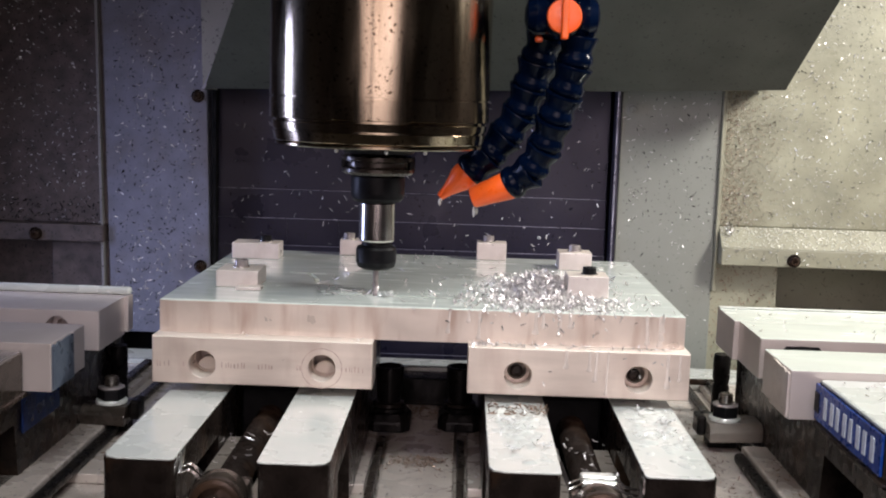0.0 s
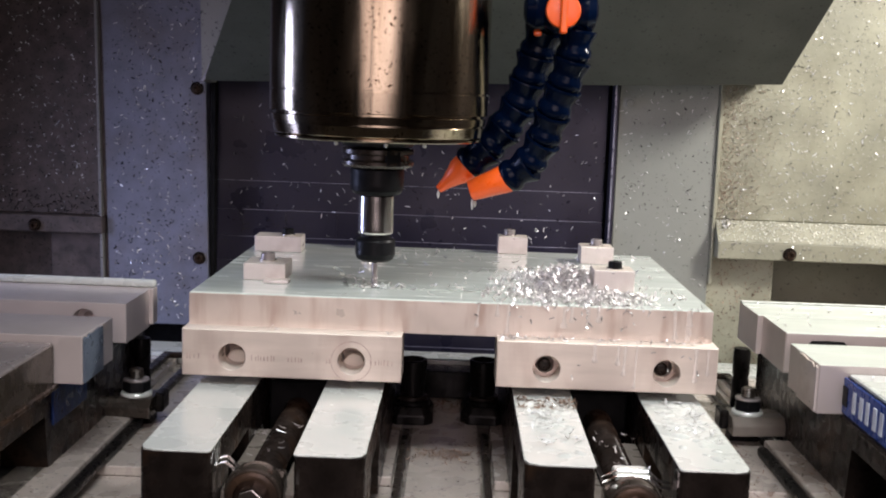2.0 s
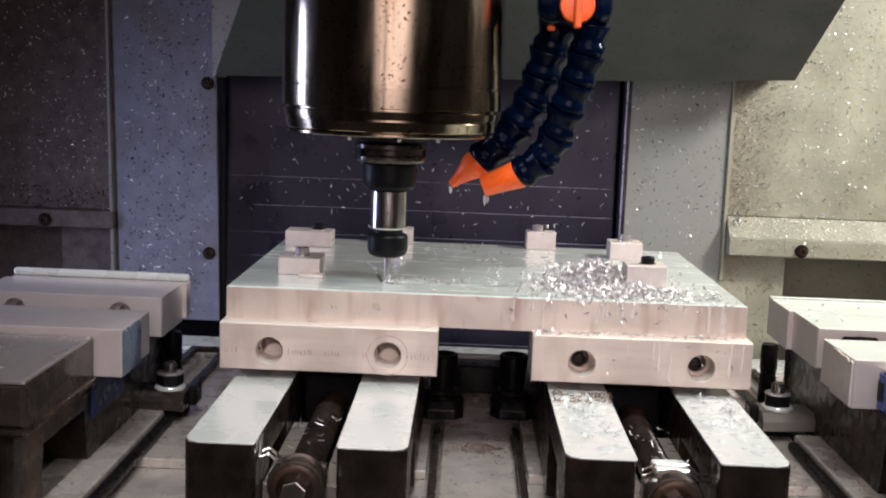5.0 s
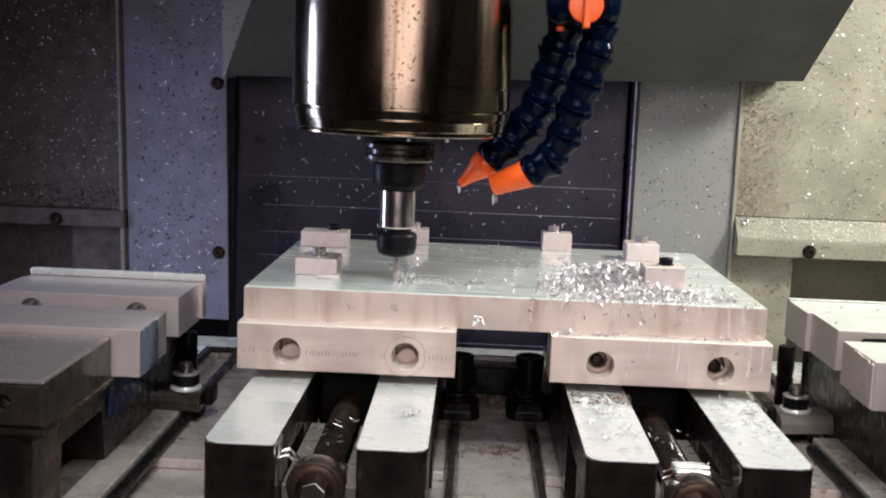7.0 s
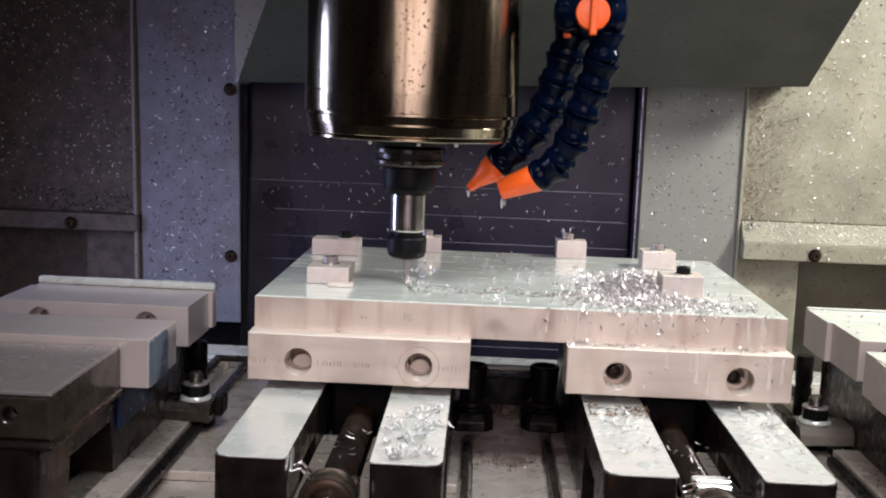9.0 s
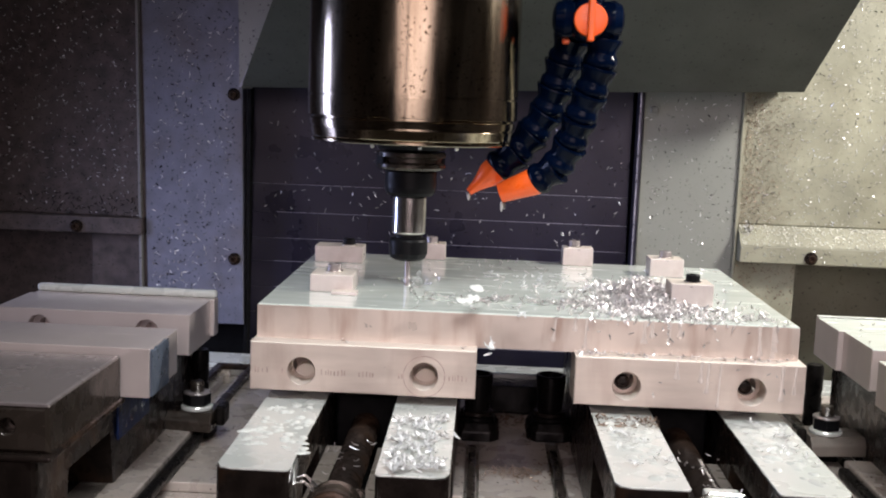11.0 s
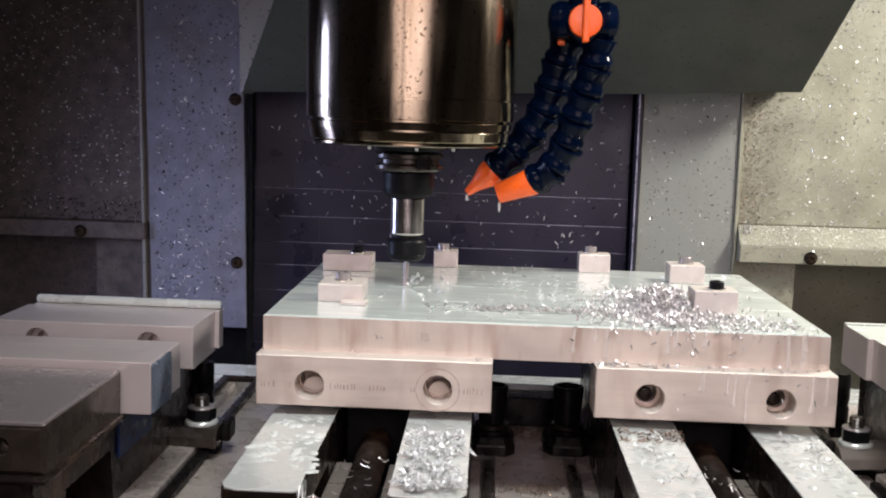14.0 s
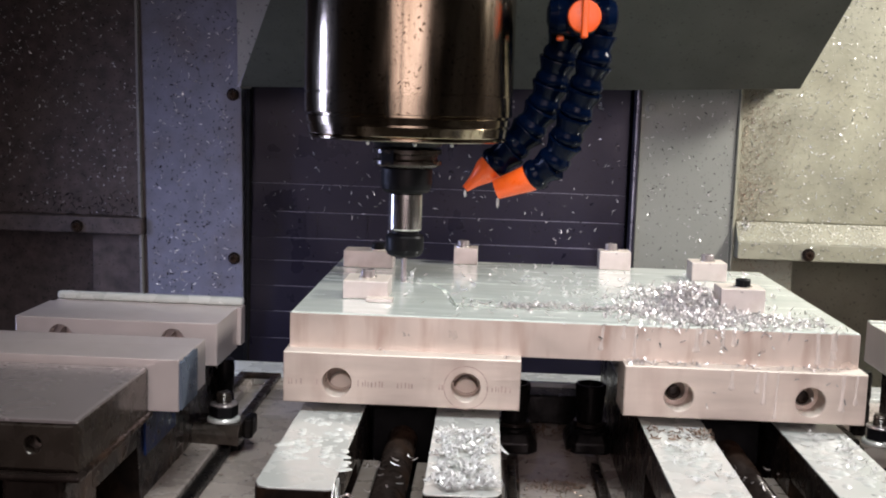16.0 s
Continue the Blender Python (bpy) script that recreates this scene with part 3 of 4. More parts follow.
    part("drip", lathe([(0.0003, -0.006), (0.0012, -0.004), (0.0014, -0.002), (0.0008, 0.0005)], tip - Vector((0, 0, 0.002)), 12), M["coolant"], h, "hanging coolant drip", smooth=True)
    c = Vector((0.1088, 0.060, 0.3975))
    v = thing("hose_valve", c, "dark blue hose valve with an orange turning knob", "valve", moving=False)
    turn = Matrix.Rotation(math.pi / 2, 4, "X")
    part("body", lathe([(0.012, -0.028), (0.0175, -0.024), (0.0185, -0.004), (0.016, 0.003), (0.012, 0.006)], c, 32, turn), M["hose"], v, smooth=True)
    part("side_port", lathe([(0.006, -0.0315), (0.0135, -0.029), (0.0175, -0.022), (0.0165, -0.015), (0.012, -0.010), (0.012, 0.010), (0.0165, 0.015), (0.0175, 0.022), (0.0135, 0.029), (0.006, 0.0315)], c + Vector((0.0, 0.012, 0.002)), 32, Matrix.Rotation(math.pi / 2, 4, "Y")), M["hose"], v, smooth=True)
    part("riser", lathe([(0.014, 0.0), (0.015, 0.03), (0.012, 0.05), (0.015, 0.08), (0.012, 0.12), (0.015, 0.20)], c + Vector((0, 0.014, 0.012)), 32), M["hose"], v, smooth=True)
    knob = part("knob", lathe([(0.0130, 0.006), (0.0145, 0.008), (0.0147, 0.012), (0.0138, 0.0145), (0.010, 0.015)], c, 32, turn), M["orange"], v, "round orange knob", smooth=True)
    part("knob_fin", box(c.x - 0.0028, c.x + 0.0028, c.y - 0.026, c.y - 0.0125, c.z - 0.0190, c.z + 0.0210, 0.0012), M["orange"], knob)
    part("knob_tab", box(c.x - 0.022, c.x - 0.015, c.y + 0.014, c.y + 0.020, c.z - 0.020, c.z - 0.015, 0.0018), M["orange"], v, "orange tab")


# ---- machine table and what is clamped on it ----


def machine_table():
    t = thing("machine_table", (0, 0.15, -0.09), "worn brown-grey cast iron machine table with long slots", "machine table")
    # strips of the top with slots between them, over a slab
    part("slab", box(-0.66, 0.66, -0.20, 0.440, -0.09, -0.009, 0.002), M["table"], t)
    cuts = [-0.66, -0.3290, -0.3130, -0.0455, -0.0335, 0.0300, 0.0420, 0.3060, 0.3220, 0.66]
    for k in range(0, len(cuts), 2):
        part("top_strip", box(cuts[k], cuts[k + 1], 0.022 if k in (2, 6) else -0.20, 0.418, -0.0088, 0.0, 0.0012), M["table"], t)
    # the back edge strip is coloured paler than the table
    part("back_strip", box(-0.66, 0.66, 0.4185, 0.478, -0.05, 0.004, 0.0015), M["rail"], t, "pale back edge strip")
    for x0, x1, y1 in ((-0.0450, -0.0340, 0.150), (0.0305, 0.0415, 0.150), (-0.3285, -0.3135, 0.225), (0.3065, 0.3215, 0.185)):
        part("slot_cover", box(x0 + 0.002, x1 - 0.002, -0.19, y1, -0.0088, 0.0040, 0.0015), M["steel_brown"], t)
    for x0, x1, y1 in ((-0.352, -0.300, 0.150), (0.301, 0.350, 0.135)):
        part("raised_strip", prism([(x0, -0.19), (x1, -0.19), (x1, y1 - 0.012), ((x0 + x1) / 2, y1), (x0, y1)], 0.0002, 0.012, 0.002), M["table"], t)
        part("strip_edge", box(x1 + 0.0005 if x1 < 0 else x0 - 0.010, x1 + 0.010 if x1 < 0 else x0 - 0.0005, -0.19, y1 - 0.014, 0.0002, 0.0095, 0.003), M["black_dull"], t)
    for x0, x1 in ((-0.345, -0.335), (-0.306, -0.297), (0.294, 0.302), (0.326, 0.336)):
        part("slot_rim", box(x0, x1, 0.235, 0.405, 0.0002, 0.007, 0.002), M["steel_dark"], t)
    for x0, x1 in ((-0.345, -0.297), (0.294, 0.336)):
        part("slot_rim", box(x0, x1, 0.4055, 0.414, 0.0002, 0.007, 0.002), M["steel_dark"], t)


def cast_wall(x0, x1, front, back, top, beam):
    """A vise's side wall: posts and a beam round a window, its front corners rounded."""
    side = [(front, 0.0), (front, top), (back, top), (back, 0.0), (-0.020, 0.0), (-0.028, top - beam), (front + 0.062, top - beam), (front + 0.055, 0.0)]
    bm = prism(side, x0, x1, 0, "x")
    edges = [e for e in bm.edges if all(abs(w.co.y - front) < 1e-5 for w in e.verts) and abs(e.verts[0].co.z - e.verts[1].co.z) > 0.01]
    bmesh.ops.bevel(bm, geom=edges, offset=0.008, segments=4, affect="EDGES", profile=0.5)
    return bm


def vise_body(v, cx, front, low):
    """Rails, cross walls and foot of a machine vise; low gives the rails' height."""
    for s in (-1, 1):
        x0, x1 = (cx - 0.077, cx - 0.028) if s < 0 else (cx + 0.028, cx + 0.077)
        r = 0.010
        ex0, ex1 = (r, 0.003) if s < 0 else (0.003, r)
        poly = [(x0, 0.30), (x0, front + ex0), (x0 + ex0 * 0.3, front + ex0 * 0.3), (x0 + ex0, front), (x1 - ex1, front), (x1 - ex1 * 0.3, front + ex1 * 0.3), (x1, front + ex1), (x1, 0.30)]
        # the rail stands on a wall with a window cast through it
        part("rail_top", prism(poly, low - 0.0014, low, 0.0005), M["rail"], v, "coolant-wet ground rail top")
        part("rail_body", cast_wall(x0, x1, front, 0.30, low - 0.0016, 0.0246), M["steel_dark"], v)
        # ledge inside the rail, beside the screw
        l0, l1 = (cx - 0.0275, cx - 0.0145) if s < 0 else (cx + 0.0145, cx + 0.0275)
        part("bed_ledge", box(l0, l1, front + 0.030, 0.010, 0.017, 0.042, 0.0012), M["bed"], v, "grey machined bed ledge")
    # the vise floor is black, as deep shade between the rails
    part("foot", box(cx - 0.0275, cx + 0.0275, front + 0.02, 0.30, 0.0, 0.016, 0.001), M["shade_black"], v)


def screw(v, cx, front):
    turn = Matrix.Rotation(math.pi / 2, 4, "X")
    part("lead_screw", lathe([(0.0112, -0.20), (0.0122, -0.19)] + [p for k in range(40) for p in ((0.0122, -0.19 + k * 0.0048), (0.0108, -0.1876 + k * 0.0048))] + [(0.0112, 0.004)], (cx, front + 0.04, 0.046), 28, turn), M["steel_dark"], v, "greasy dark lead screw", smooth=True)
    block = part("bearing_block", join(box(cx - 0.0190, cx + 0.0190, front + 0.004, front + 0.036, 0.0, 0.0570, 0.003), lathe([(0.0200, -0.016), (0.0205, -0.004), (0.0195, -0.001), (0.015, 0.0)], (cx, front, 0.048), 40, turn)), M["steel_brown"], v, "rounded brown bearing block", smooth=True)
    part("bearing_ring", lathe([(0.0180, -0.001), (0.0180, 0.0035), (0.0160, 0.0045), (0.0130, 0.0045), (0.0125, 0.001)], (cx, front, 0.048), 40, turn), M["steel_dark"], block, smooth=True)
    part("screw_hex", prism(hexagon(cx, 0.048, 0.0095), front - 0.012, front + 0.002, 0.0008, "y"), M["steel"], block, "worn bright hexagon end")
    # black nut block, with the shade under the plate in its colour
    part("nut_block", box(cx - 0.0255, cx + 0.0255, 0.055, 0.10, 0.017, 0.072, 0.002), M["shade_black"], v)


def centre_vise(cx, wet):
    v = thing("machine_vise", (cx, 0.1, 0.0), "oily dark steel machine vise with pale wet rails under the plate", "machine vise", "machine vises")
    vise_body(v, cx, -0.168, 0.0805)
    screw(v, cx, -0.163)
    if wet:
        part("cross_tie", box(cx - 0.010, cx + 0.0150, -0.136, -0.112, 0.0572, 0.0640, 0.002), M["rail"], v, "milky wet cross tie")
        folds = [(cx - 0.0265, -0.138, 0.074), (cx - 0.020, -0.141, 0.060), (cx - 0.010, -0.142, 0.0655), (cx + 0.012, -0.144, 0.0655), (cx + 0.018, -0.145, 0.060), (cx + 0.0265, -0.143, 0.0575)]
    else:
        folds = [(cx - 0.0270, -0.150, 0.0770), (cx - 0.0255, -0.160, 0.0680), (cx - 0.0200, -0.158, 0.0700), (cx - 0.0175, -0.150, 0.0640), (cx - 0.0120, -0.155, 0.0610)]
    # crumpled bright swarf strip caught over the bearing block
    for off in (0.0, 0.0045):
        bm = bmesh.new()
        rows = [[bm.verts.new((x + dx, y + off + 0.6 * dx, z + 0.6 * off + dz)) for dx, dz in ((-0.0008, 0.0), (0.0010, 0.0012), (0.0014, 0.0004), (0.0, -0.0008))] for x, y, z in folds]
        for p, q in zip(rows, rows[1:]):
            for i in range(4):
                bm.faces.new((p[i], p[(i + 1) % 4], q[(i + 1) % 4], q[i]))
        bm.faces.new(rows[0][::-1])
        bm.faces.new(rows[-1])
        part("swarf_strip", bm, M["steel"], v, "crumpled bright swarf strip")
    part("moving_carrier", box(cx - 0.066, cx + 0.066, 0.042, 0.105, 0.0815, 0.1240, 0.002), M["steel_dark"], v)
    part("fixed_carrier", box(cx - 0.066, cx + 0.066, 0.318, 0.350, 0.0, 0.1240, 0.002), M["steel_dark"], v)


def soft_jaw(cx, y, back, z0, z1, label, seed, marks=True):
    """Bored aluminium jaw with two counterbored bolt holes and faded ink marks."""
    w = 0.0905
    d = back - y
    j = thing("soft_jaw", (cx, y, z0), label, "vise jaw", "soft jaws")
    body = part("jaw_block", drilled(cx - w, cx + w, z0, z1, y, back, [(cx + q, (z0 + z1) / 2 - 0.003, 0.0117, 0.021 if marks else 0.020, 0.0104 if marks else 0.0080) for q in (-0.0492, 0.0492)], "y"), M["alu"], j)
    for s in (-1, 1) if marks else ():
        # pale disc set low, so that the hole stays dark above it
        part("jaw_bolt", lathe([(0.0088, 0), (0.0088, 0.008), (0.0080, 0.0088)], (cx + s * 0.0492, y + 0.0330, (z0 + z1) / 2 - 0.0108), 28, Matrix.Rotation(math.pi / 2, 4, "X")), M["alu_damp"], body, "pale disc low in the bolt hole", smooth=True)
    for s in (-1, 1) if not marks else ():
        part("jaw_bolt", lathe([(0.0055, 0), (0.0055, 0.004), (0.0040, 0.005), (0.0028, 0.005), (0.0026, 0.002)], (cx + s * 0.0492, y + 0.0280, (z0 + z1) / 2 - 0.0052), 20, Matrix.Rotation(math.pi / 2, 4, "X")), M["steel_dark"], body, smooth=True)
    rng = random.Random(seed)
    if marks:
        # faint turned ring round one hole
        ring = lathe([(0.0170, 0.0), (0.0170, 0.0002), (0.0162, 0.0002), (0.0162, 0.0)], (cx + 0.0492, y, (z0 + z1) / 2 - 0.003), 48, Matrix.Rotation(math.pi / 2, 4, "X"))
        bmesh.ops.delete(ring, geom=[f for f in ring.faces if len(f.verts) > 4], context="FACES_ONLY")
        part("ring_mark", ring, M["print"], body, "faint ring worn round a hole")
        x = cx - w + 0.004
        while x < cx + w - 0.006:
            step = rng.choice((0.0020, 0.0022, 0.0026, 0.0030, 0.0036, 0.0095))
            if abs(x - cx + 0.0492) > 0.014 and abs(x - cx - 0.0492) > 0.014 and step < 0.009:
                part("ink_bar", box(x, x + rng.uniform(0.0007, 0.0014), y - 0.0002, y + 0.0002, (z0 + z1) / 2 - 0.0055, (z0 + z1) / 2 - rng.uniform(0.0005, 0.002), 0), M["print"], body, "faded ink mark")
            x += step
    return j


def work_plate():
    # slots that the cutter leaves: along the front, then back across the plate
    front = [(-0.0893, 0.0655), (0.165, 0.0655), (0.165, 0.0700), (-0.0893, 0.0700)]
    across = [(-0.0940, 0.0650), (-0.0897, 0.0650), (-0.1024, 0.1450), (-0.1068, 0.1450)]
    corner = [(-0.1070, 0.1453), (-0.1027, 0.1453), (-0.1148, 0.1790), (-0.1190, 0.1790)]
    p = solo("work_plate", drilled(-0.2185, 0.2175, 0.0176, 0.3337, 0.1553, 0.1268, [(front, 0.0030), (across, 0.0026), (corner, 0.0026)], "z", 0.001), M["alu_plate"], (0, 0.0176, 0.1268),
             "thick milled aluminium plate wet with milky coolant on the vise jaws", "work plate")
    p.data.materials.append(M["alu_wet_lit"])
    for f in p.data.polygons:
        if f.normal.z > 0.7 and f.center.z > 0.0272:
            f.material_index = 1
        elif abs(f.center.x) < 0.2 and 0.03 < f.center.y < 0.3 and f.center.z > 0.02:
            f.material_index = 1
    return p


def plate_clamp(x0, x1, y0, y1, h, bx, by, black, low=None):
    c = thing("plate_clamp", (x0, y0, 0.1553), "small milled aluminium clamp block bolted to the plate", "clamp", "plate clamps")
    part("block", box(x0, x1, y0, y1, 0.1554, 0.1554 + h, 0.0008), M["alu_clamp"], c)
    if low:
        part("low_step", box(*low, 0.1554, 0.1554 + 0.0030, 0.0006), M["alu_clamp"], c)
    z = 0.1554 + h
    b = part("cap_screw", lathe([(0.0062, 0), (0.0062, 0.0062), (0.0055, 0.0070), (0.0032, 0.0070), (0.0030, 0.0035)], (bx, by, z), 28), M["black"] if black else M["steel_top"], c, "black socket cap screw" if black else "bright socket cap screw", smooth=True)
    part("washer", lathe([(0.0078, 0), (0.0078, 0.0012), (0.0070, 0.0015)], (bx, by, z - 0.0002), 28), M["steel"], b, smooth=True)


def flared(low, high, z0, z1, z2):
    """A foot: upright from z0 to z1 round the polygon low, then drawn in to the polygon high at z2."""
    bm = bmesh.new()
    rings = [[bm.verts.new((x, y, z)) for x, y in poly] for poly, z in ((low, z0), (low, z1), (high, z2))]
    n = len(low)
    for a, b in zip(rings, rings[1:]):
        for k in range(n):
            bm.faces.new((a[k], a[(k + 1) % n], b[(k + 1) % n], b[k]))
    bm.faces.new(rings[0][::-1])
    bm.faces.new(rings[-1])
    bmesh.ops.bevel(bm, geom=bm.edges[:], offset=0.0012, segments=2, affect="EDGES", profile=0.5)
    return bm


def mid_clamp(x, y):
    """Black clamp between the vises: a flared foot, rings and a tall cup that widens to its rim."""
    c = thing("hold_down_clamp", (x, y, 0.0), "greasy black hold-down clamp with a tall cup nut", "clamp", "hold-down clamps")
    low = [(x - 0.022, y - 0.012), (x - 0.014, y - 0.021), (x + 0.014, y - 0.021), (x + 0.022, y - 0.012), (x + 0.022, y + 0.030), (x - 0.022, y + 0.030)]
    high = [(x - 0.016, y - 0.011), (x - 0.011, y - 0.016), (x + 0.011, y - 0.016), (x + 0.016, y - 0.011), (x + 0.016, y + 0.024), (x - 0.016, y + 0.024)]
    part("clamp_foot", flared(low, high, 0.0002, 0.009, 0.018), M["black_dull"], c, "flared black foot")
    part("washer", lathe([(0.0165, 0.0182), (0.0172, 0.0190), (0.0172, 0.0215), (0.0160, 0.0225)], (x, y, 0), 36), M["black_dull"], c, smooth=True)
    part("washer", lathe([(0.0150, 0.0226), (0.0156, 0.0232), (0.0156, 0.0262), (0.0146, 0.0270)], (x, y, 0), 36), M["steel_dark"], c, smooth=True)
    part("cup_nut", lathe([(0.0118, 0.0271), (0.0122, 0.0290), (0.0128, 0.0400), (0.0142, 0.0560), (0.0146, 0.0615), (0.0138, 0.0628), (0.0115, 0.0628), (0.0110, 0.0540)], (x, y, 0), 40), M["black_dull"], c, "tall black cup nut", smooth=True)


def toe_clamp(x, y, side):
    """Clamp beside a side vise: an arm on a heel, two pale washers, a nut and a stud."""
    c = thing("hold_down_clamp", (x, y, 0.0), "dark steel hold-down clamp with stud, nut and pale wet washers", "clamp", "hold-down clamps")
    reach, heel = x - side * 0.034, x + side * 0.018
    low = [(reach, y - 0.016), (heel, y - 0.022), (heel, y + 0.026), (reach, y + 0.026)][::side]
    high = [(reach, y - 0.010), (heel, y - 0.014), (heel, y + 0.022), (reach, y + 0.022)][::side]
    part("clamp_arm", flared(low, high, 0.012, 0.022, 0.029), M["steel_brown"] if side > 0 else M["bed"], c)
    part("clamp_foot", prism([(x - 0.014, y + 0.002), (x + 0.014, y + 0.002), (x + 0.014, y + 0.022), (x - 0.014, y + 0.022)], 0.0002, 0.0118, 0.001), M["black_dull"], c)
    part("clamp_heel", box(min(x + side * 0.0182, x + side * 0.027), max(x + side * 0.0182, x + side * 0.027), y - 0.006, y + 0.018, 0.014, 0.033, 0.0025), M["black_dull"], c)
    part("washer", lathe([(0.0145, 0.0292), (0.0150, 0.0298), (0.0150, 0.0318), (0.0140, 0.0332)], (x, y, 0), 32), M["rail"], c, "pale wet washer", smooth=True)
    part("nut", prism(hexagon(x, y, 0.0132), 0.0334, 0.0440, 0.0012), M["black"], c)
    part("nut_collar", lathe([(0.0126, 0.0441), (0.0128, 0.0446), (0.0118, 0.0458), (0.008, 0.0460)], (x, y, 0), 32), M["steel_top"], c, smooth=True)
    part("stud", lathe([(0.0070, 0.0462)] + [q for k in range(4) for q in ((0.0070, 0.0466 + k * 0.0022), (0.0062, 0.0477 + k * 0.0022))] + [(0.0052, 0.0555)], (x, y, 0), 20), M["steel_brown"], c, smooth=True)


def side_vise(s):
    """A vise beside the centre pair, with its moving block towards the door. s: -1 or 1."""
    cx = s * 0.3845
    inner = s * 0.3150
    v = thing("machine_vise", (cx, 0.1, 0.0), "dark steel machine vise with a blue badge and an open jaw" if s > 0 else "dark steel machine vise with a brown oily block", "machine vise", "machine vises")
    a, b = sorted((inner, s * 0.4540))
    mid = (a + b) / 2
    # the right block's top is paler, with the lamp's light in its colour
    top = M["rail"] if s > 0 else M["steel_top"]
    part("moving_block", drilled(a, b, 0.0850, 0.1165, -0.1735, -0.0315, [(inner + s * 0.028, 0.1025, 0.0062, 0.014, 0.0035)], "y", 0.0025), M["steel_brown"], v)
    part("block_top", box(a + 0.0004, b - 0.0004, -0.1730, -0.0315, 0.1158, 0.1186, 0.0022), top, v, "smooth grey block top" if s < 0 else "block top in a pale lamp-lit tone")
    part("block_flange", box(a - 0.003, b + 0.003, -0.1790, -0.026, 0.0805, 0.0848, 0.0018), M["steel_dark"], v)
    # the walls stand back under the block
    for x0, x1 in ((a + 0.009, a + 0.048), (b - 0.048, b - 0.009)):
        part("rail_body", cast_wall(x0, x1, -0.178, 0.26, 0.0803, 0.024), M["steel_dark"], v)
    # black bed, coloured as the shade inside the vise
    part("bed", box(a + 0.011, b - 0.011, -0.16, 0.25, 0.0, 0.012, 0.001), M["shade_black"], v)
    part("rear_carrier", box(a + 0.01, b - 0.01, 0.150 if s < 0 else 0.165, 0.262, 0.0806, 0.0980, 0.002), M["steel_dark"], v)
    # blue badge, with bars where the maker's mark stands
    if s > 0:
        bd = part("badge", box(inner - 0.0022, inner - 0.0002, -0.1700, -0.0240, 0.0868, 0.1155, 0.0006), M["badge"], v, "blue enamel badge with pale bars")
        x = inner - 0.0028
        for y0, y1, z0, z1 in ((-0.0405, -0.030, 0.0935, 0.1090),):
            part("badge_mark", box(x, x + 0.0007, y0, y1, z0, z1, 0.0002), M["black"], bd)
        y = -0.052
        for w in (0.0235, 0.0235, 0.0235, 0.0235):
            for y1, y0 in ((y, y - 0.0065), (y - 0.0150, y - w + 0.0015)):
                part("badge_bar", box(x, x + 0.0007, y0, y1, 0.0925, 0.1095, 0.0002), M["badge_white"], bd, "pale bar of the badge")
            y -= w + 0.0045
    else:
        bd = part("badge", box(inner - 0.0088, inner - 0.0068, -0.014, 0.068, 0.0450, 0.0790, 0.0006), M["badge_dark"], v, "dark blue enamel badge")
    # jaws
    lab = "milled aluminium vise jaw with tops coloured lamp-bright" if s > 0 else "milled aluminium vise jaw with a stepped end"
    w0, w1 = sorted((s * 0.2925, s * 0.4765))
    j = thing("soft_jaw", (cx, -0.03, 0.085), lab, "vise jaw", "soft jaws")
    zt = 0.1245
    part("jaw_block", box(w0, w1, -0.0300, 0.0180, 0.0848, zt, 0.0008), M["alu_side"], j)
    n0, n1 = sorted((s * 0.2922, s * 0.4765))
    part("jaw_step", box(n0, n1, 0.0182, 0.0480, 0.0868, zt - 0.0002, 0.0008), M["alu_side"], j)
    e0, e1 = sorted((s * 0.2907, s * 0.2923))
    ragged = [(-0.0290, 0.0862), (0.0175, 0.0862), (0.0175, zt - 0.0015), (0.0080, zt - 0.0005), (-0.0060, zt - 0.0018), (-0.0160, zt - 0.0010), (-0.0220, zt - 0.0040), (-0.0260, zt - 0.0012), (-0.0290, zt - 0.0030)]
    # on the left this thin sheet carries the blue light on the jaw's end
    part("jaw_end_plate", prism(ragged, e0, e1, 0.0, "x"), M["blue_lit_end"] if s < 0 else M["alu_clamp"], j, "ragged end face tinted as if blue-lit" if s < 0 else "grey end face")
    y0 = 0.0850 if s < 0 else 0.070
    k = thing("soft_jaw", (cx, y0, 0.09), lab, "vise jaw", "soft jaws")
    w0, w1 = sorted((s * (0.2918 if s < 0 else 0.2945), s * 0.4640))
    c = (w0 + w1) / 2
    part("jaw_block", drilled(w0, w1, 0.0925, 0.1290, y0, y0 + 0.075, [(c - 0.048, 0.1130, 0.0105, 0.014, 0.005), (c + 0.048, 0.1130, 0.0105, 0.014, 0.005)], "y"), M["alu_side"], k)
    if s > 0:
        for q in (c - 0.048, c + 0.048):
            # a black patch on the face paints the shade in the slot
            part("slot_shade", prism([(q - 0.016, 0.1090), (q + 0.016, 0.1090), (q + 0.019, 0.1125), (q + 0.019, 0.1175), (q + 0.014, 0.1225), (q - 0.014, 0.1225), (q - 0.019, 0.1175), (q - 0.019, 0.1125)], y0 - 0.0012, y0 + 0.0004, 0, "y"), M["shade_black"], k, "black oval patch as the slot's shaded opening")
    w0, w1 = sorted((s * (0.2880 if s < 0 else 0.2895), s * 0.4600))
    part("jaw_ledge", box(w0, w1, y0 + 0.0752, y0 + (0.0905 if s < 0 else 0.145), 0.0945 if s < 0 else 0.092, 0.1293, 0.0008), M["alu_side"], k)
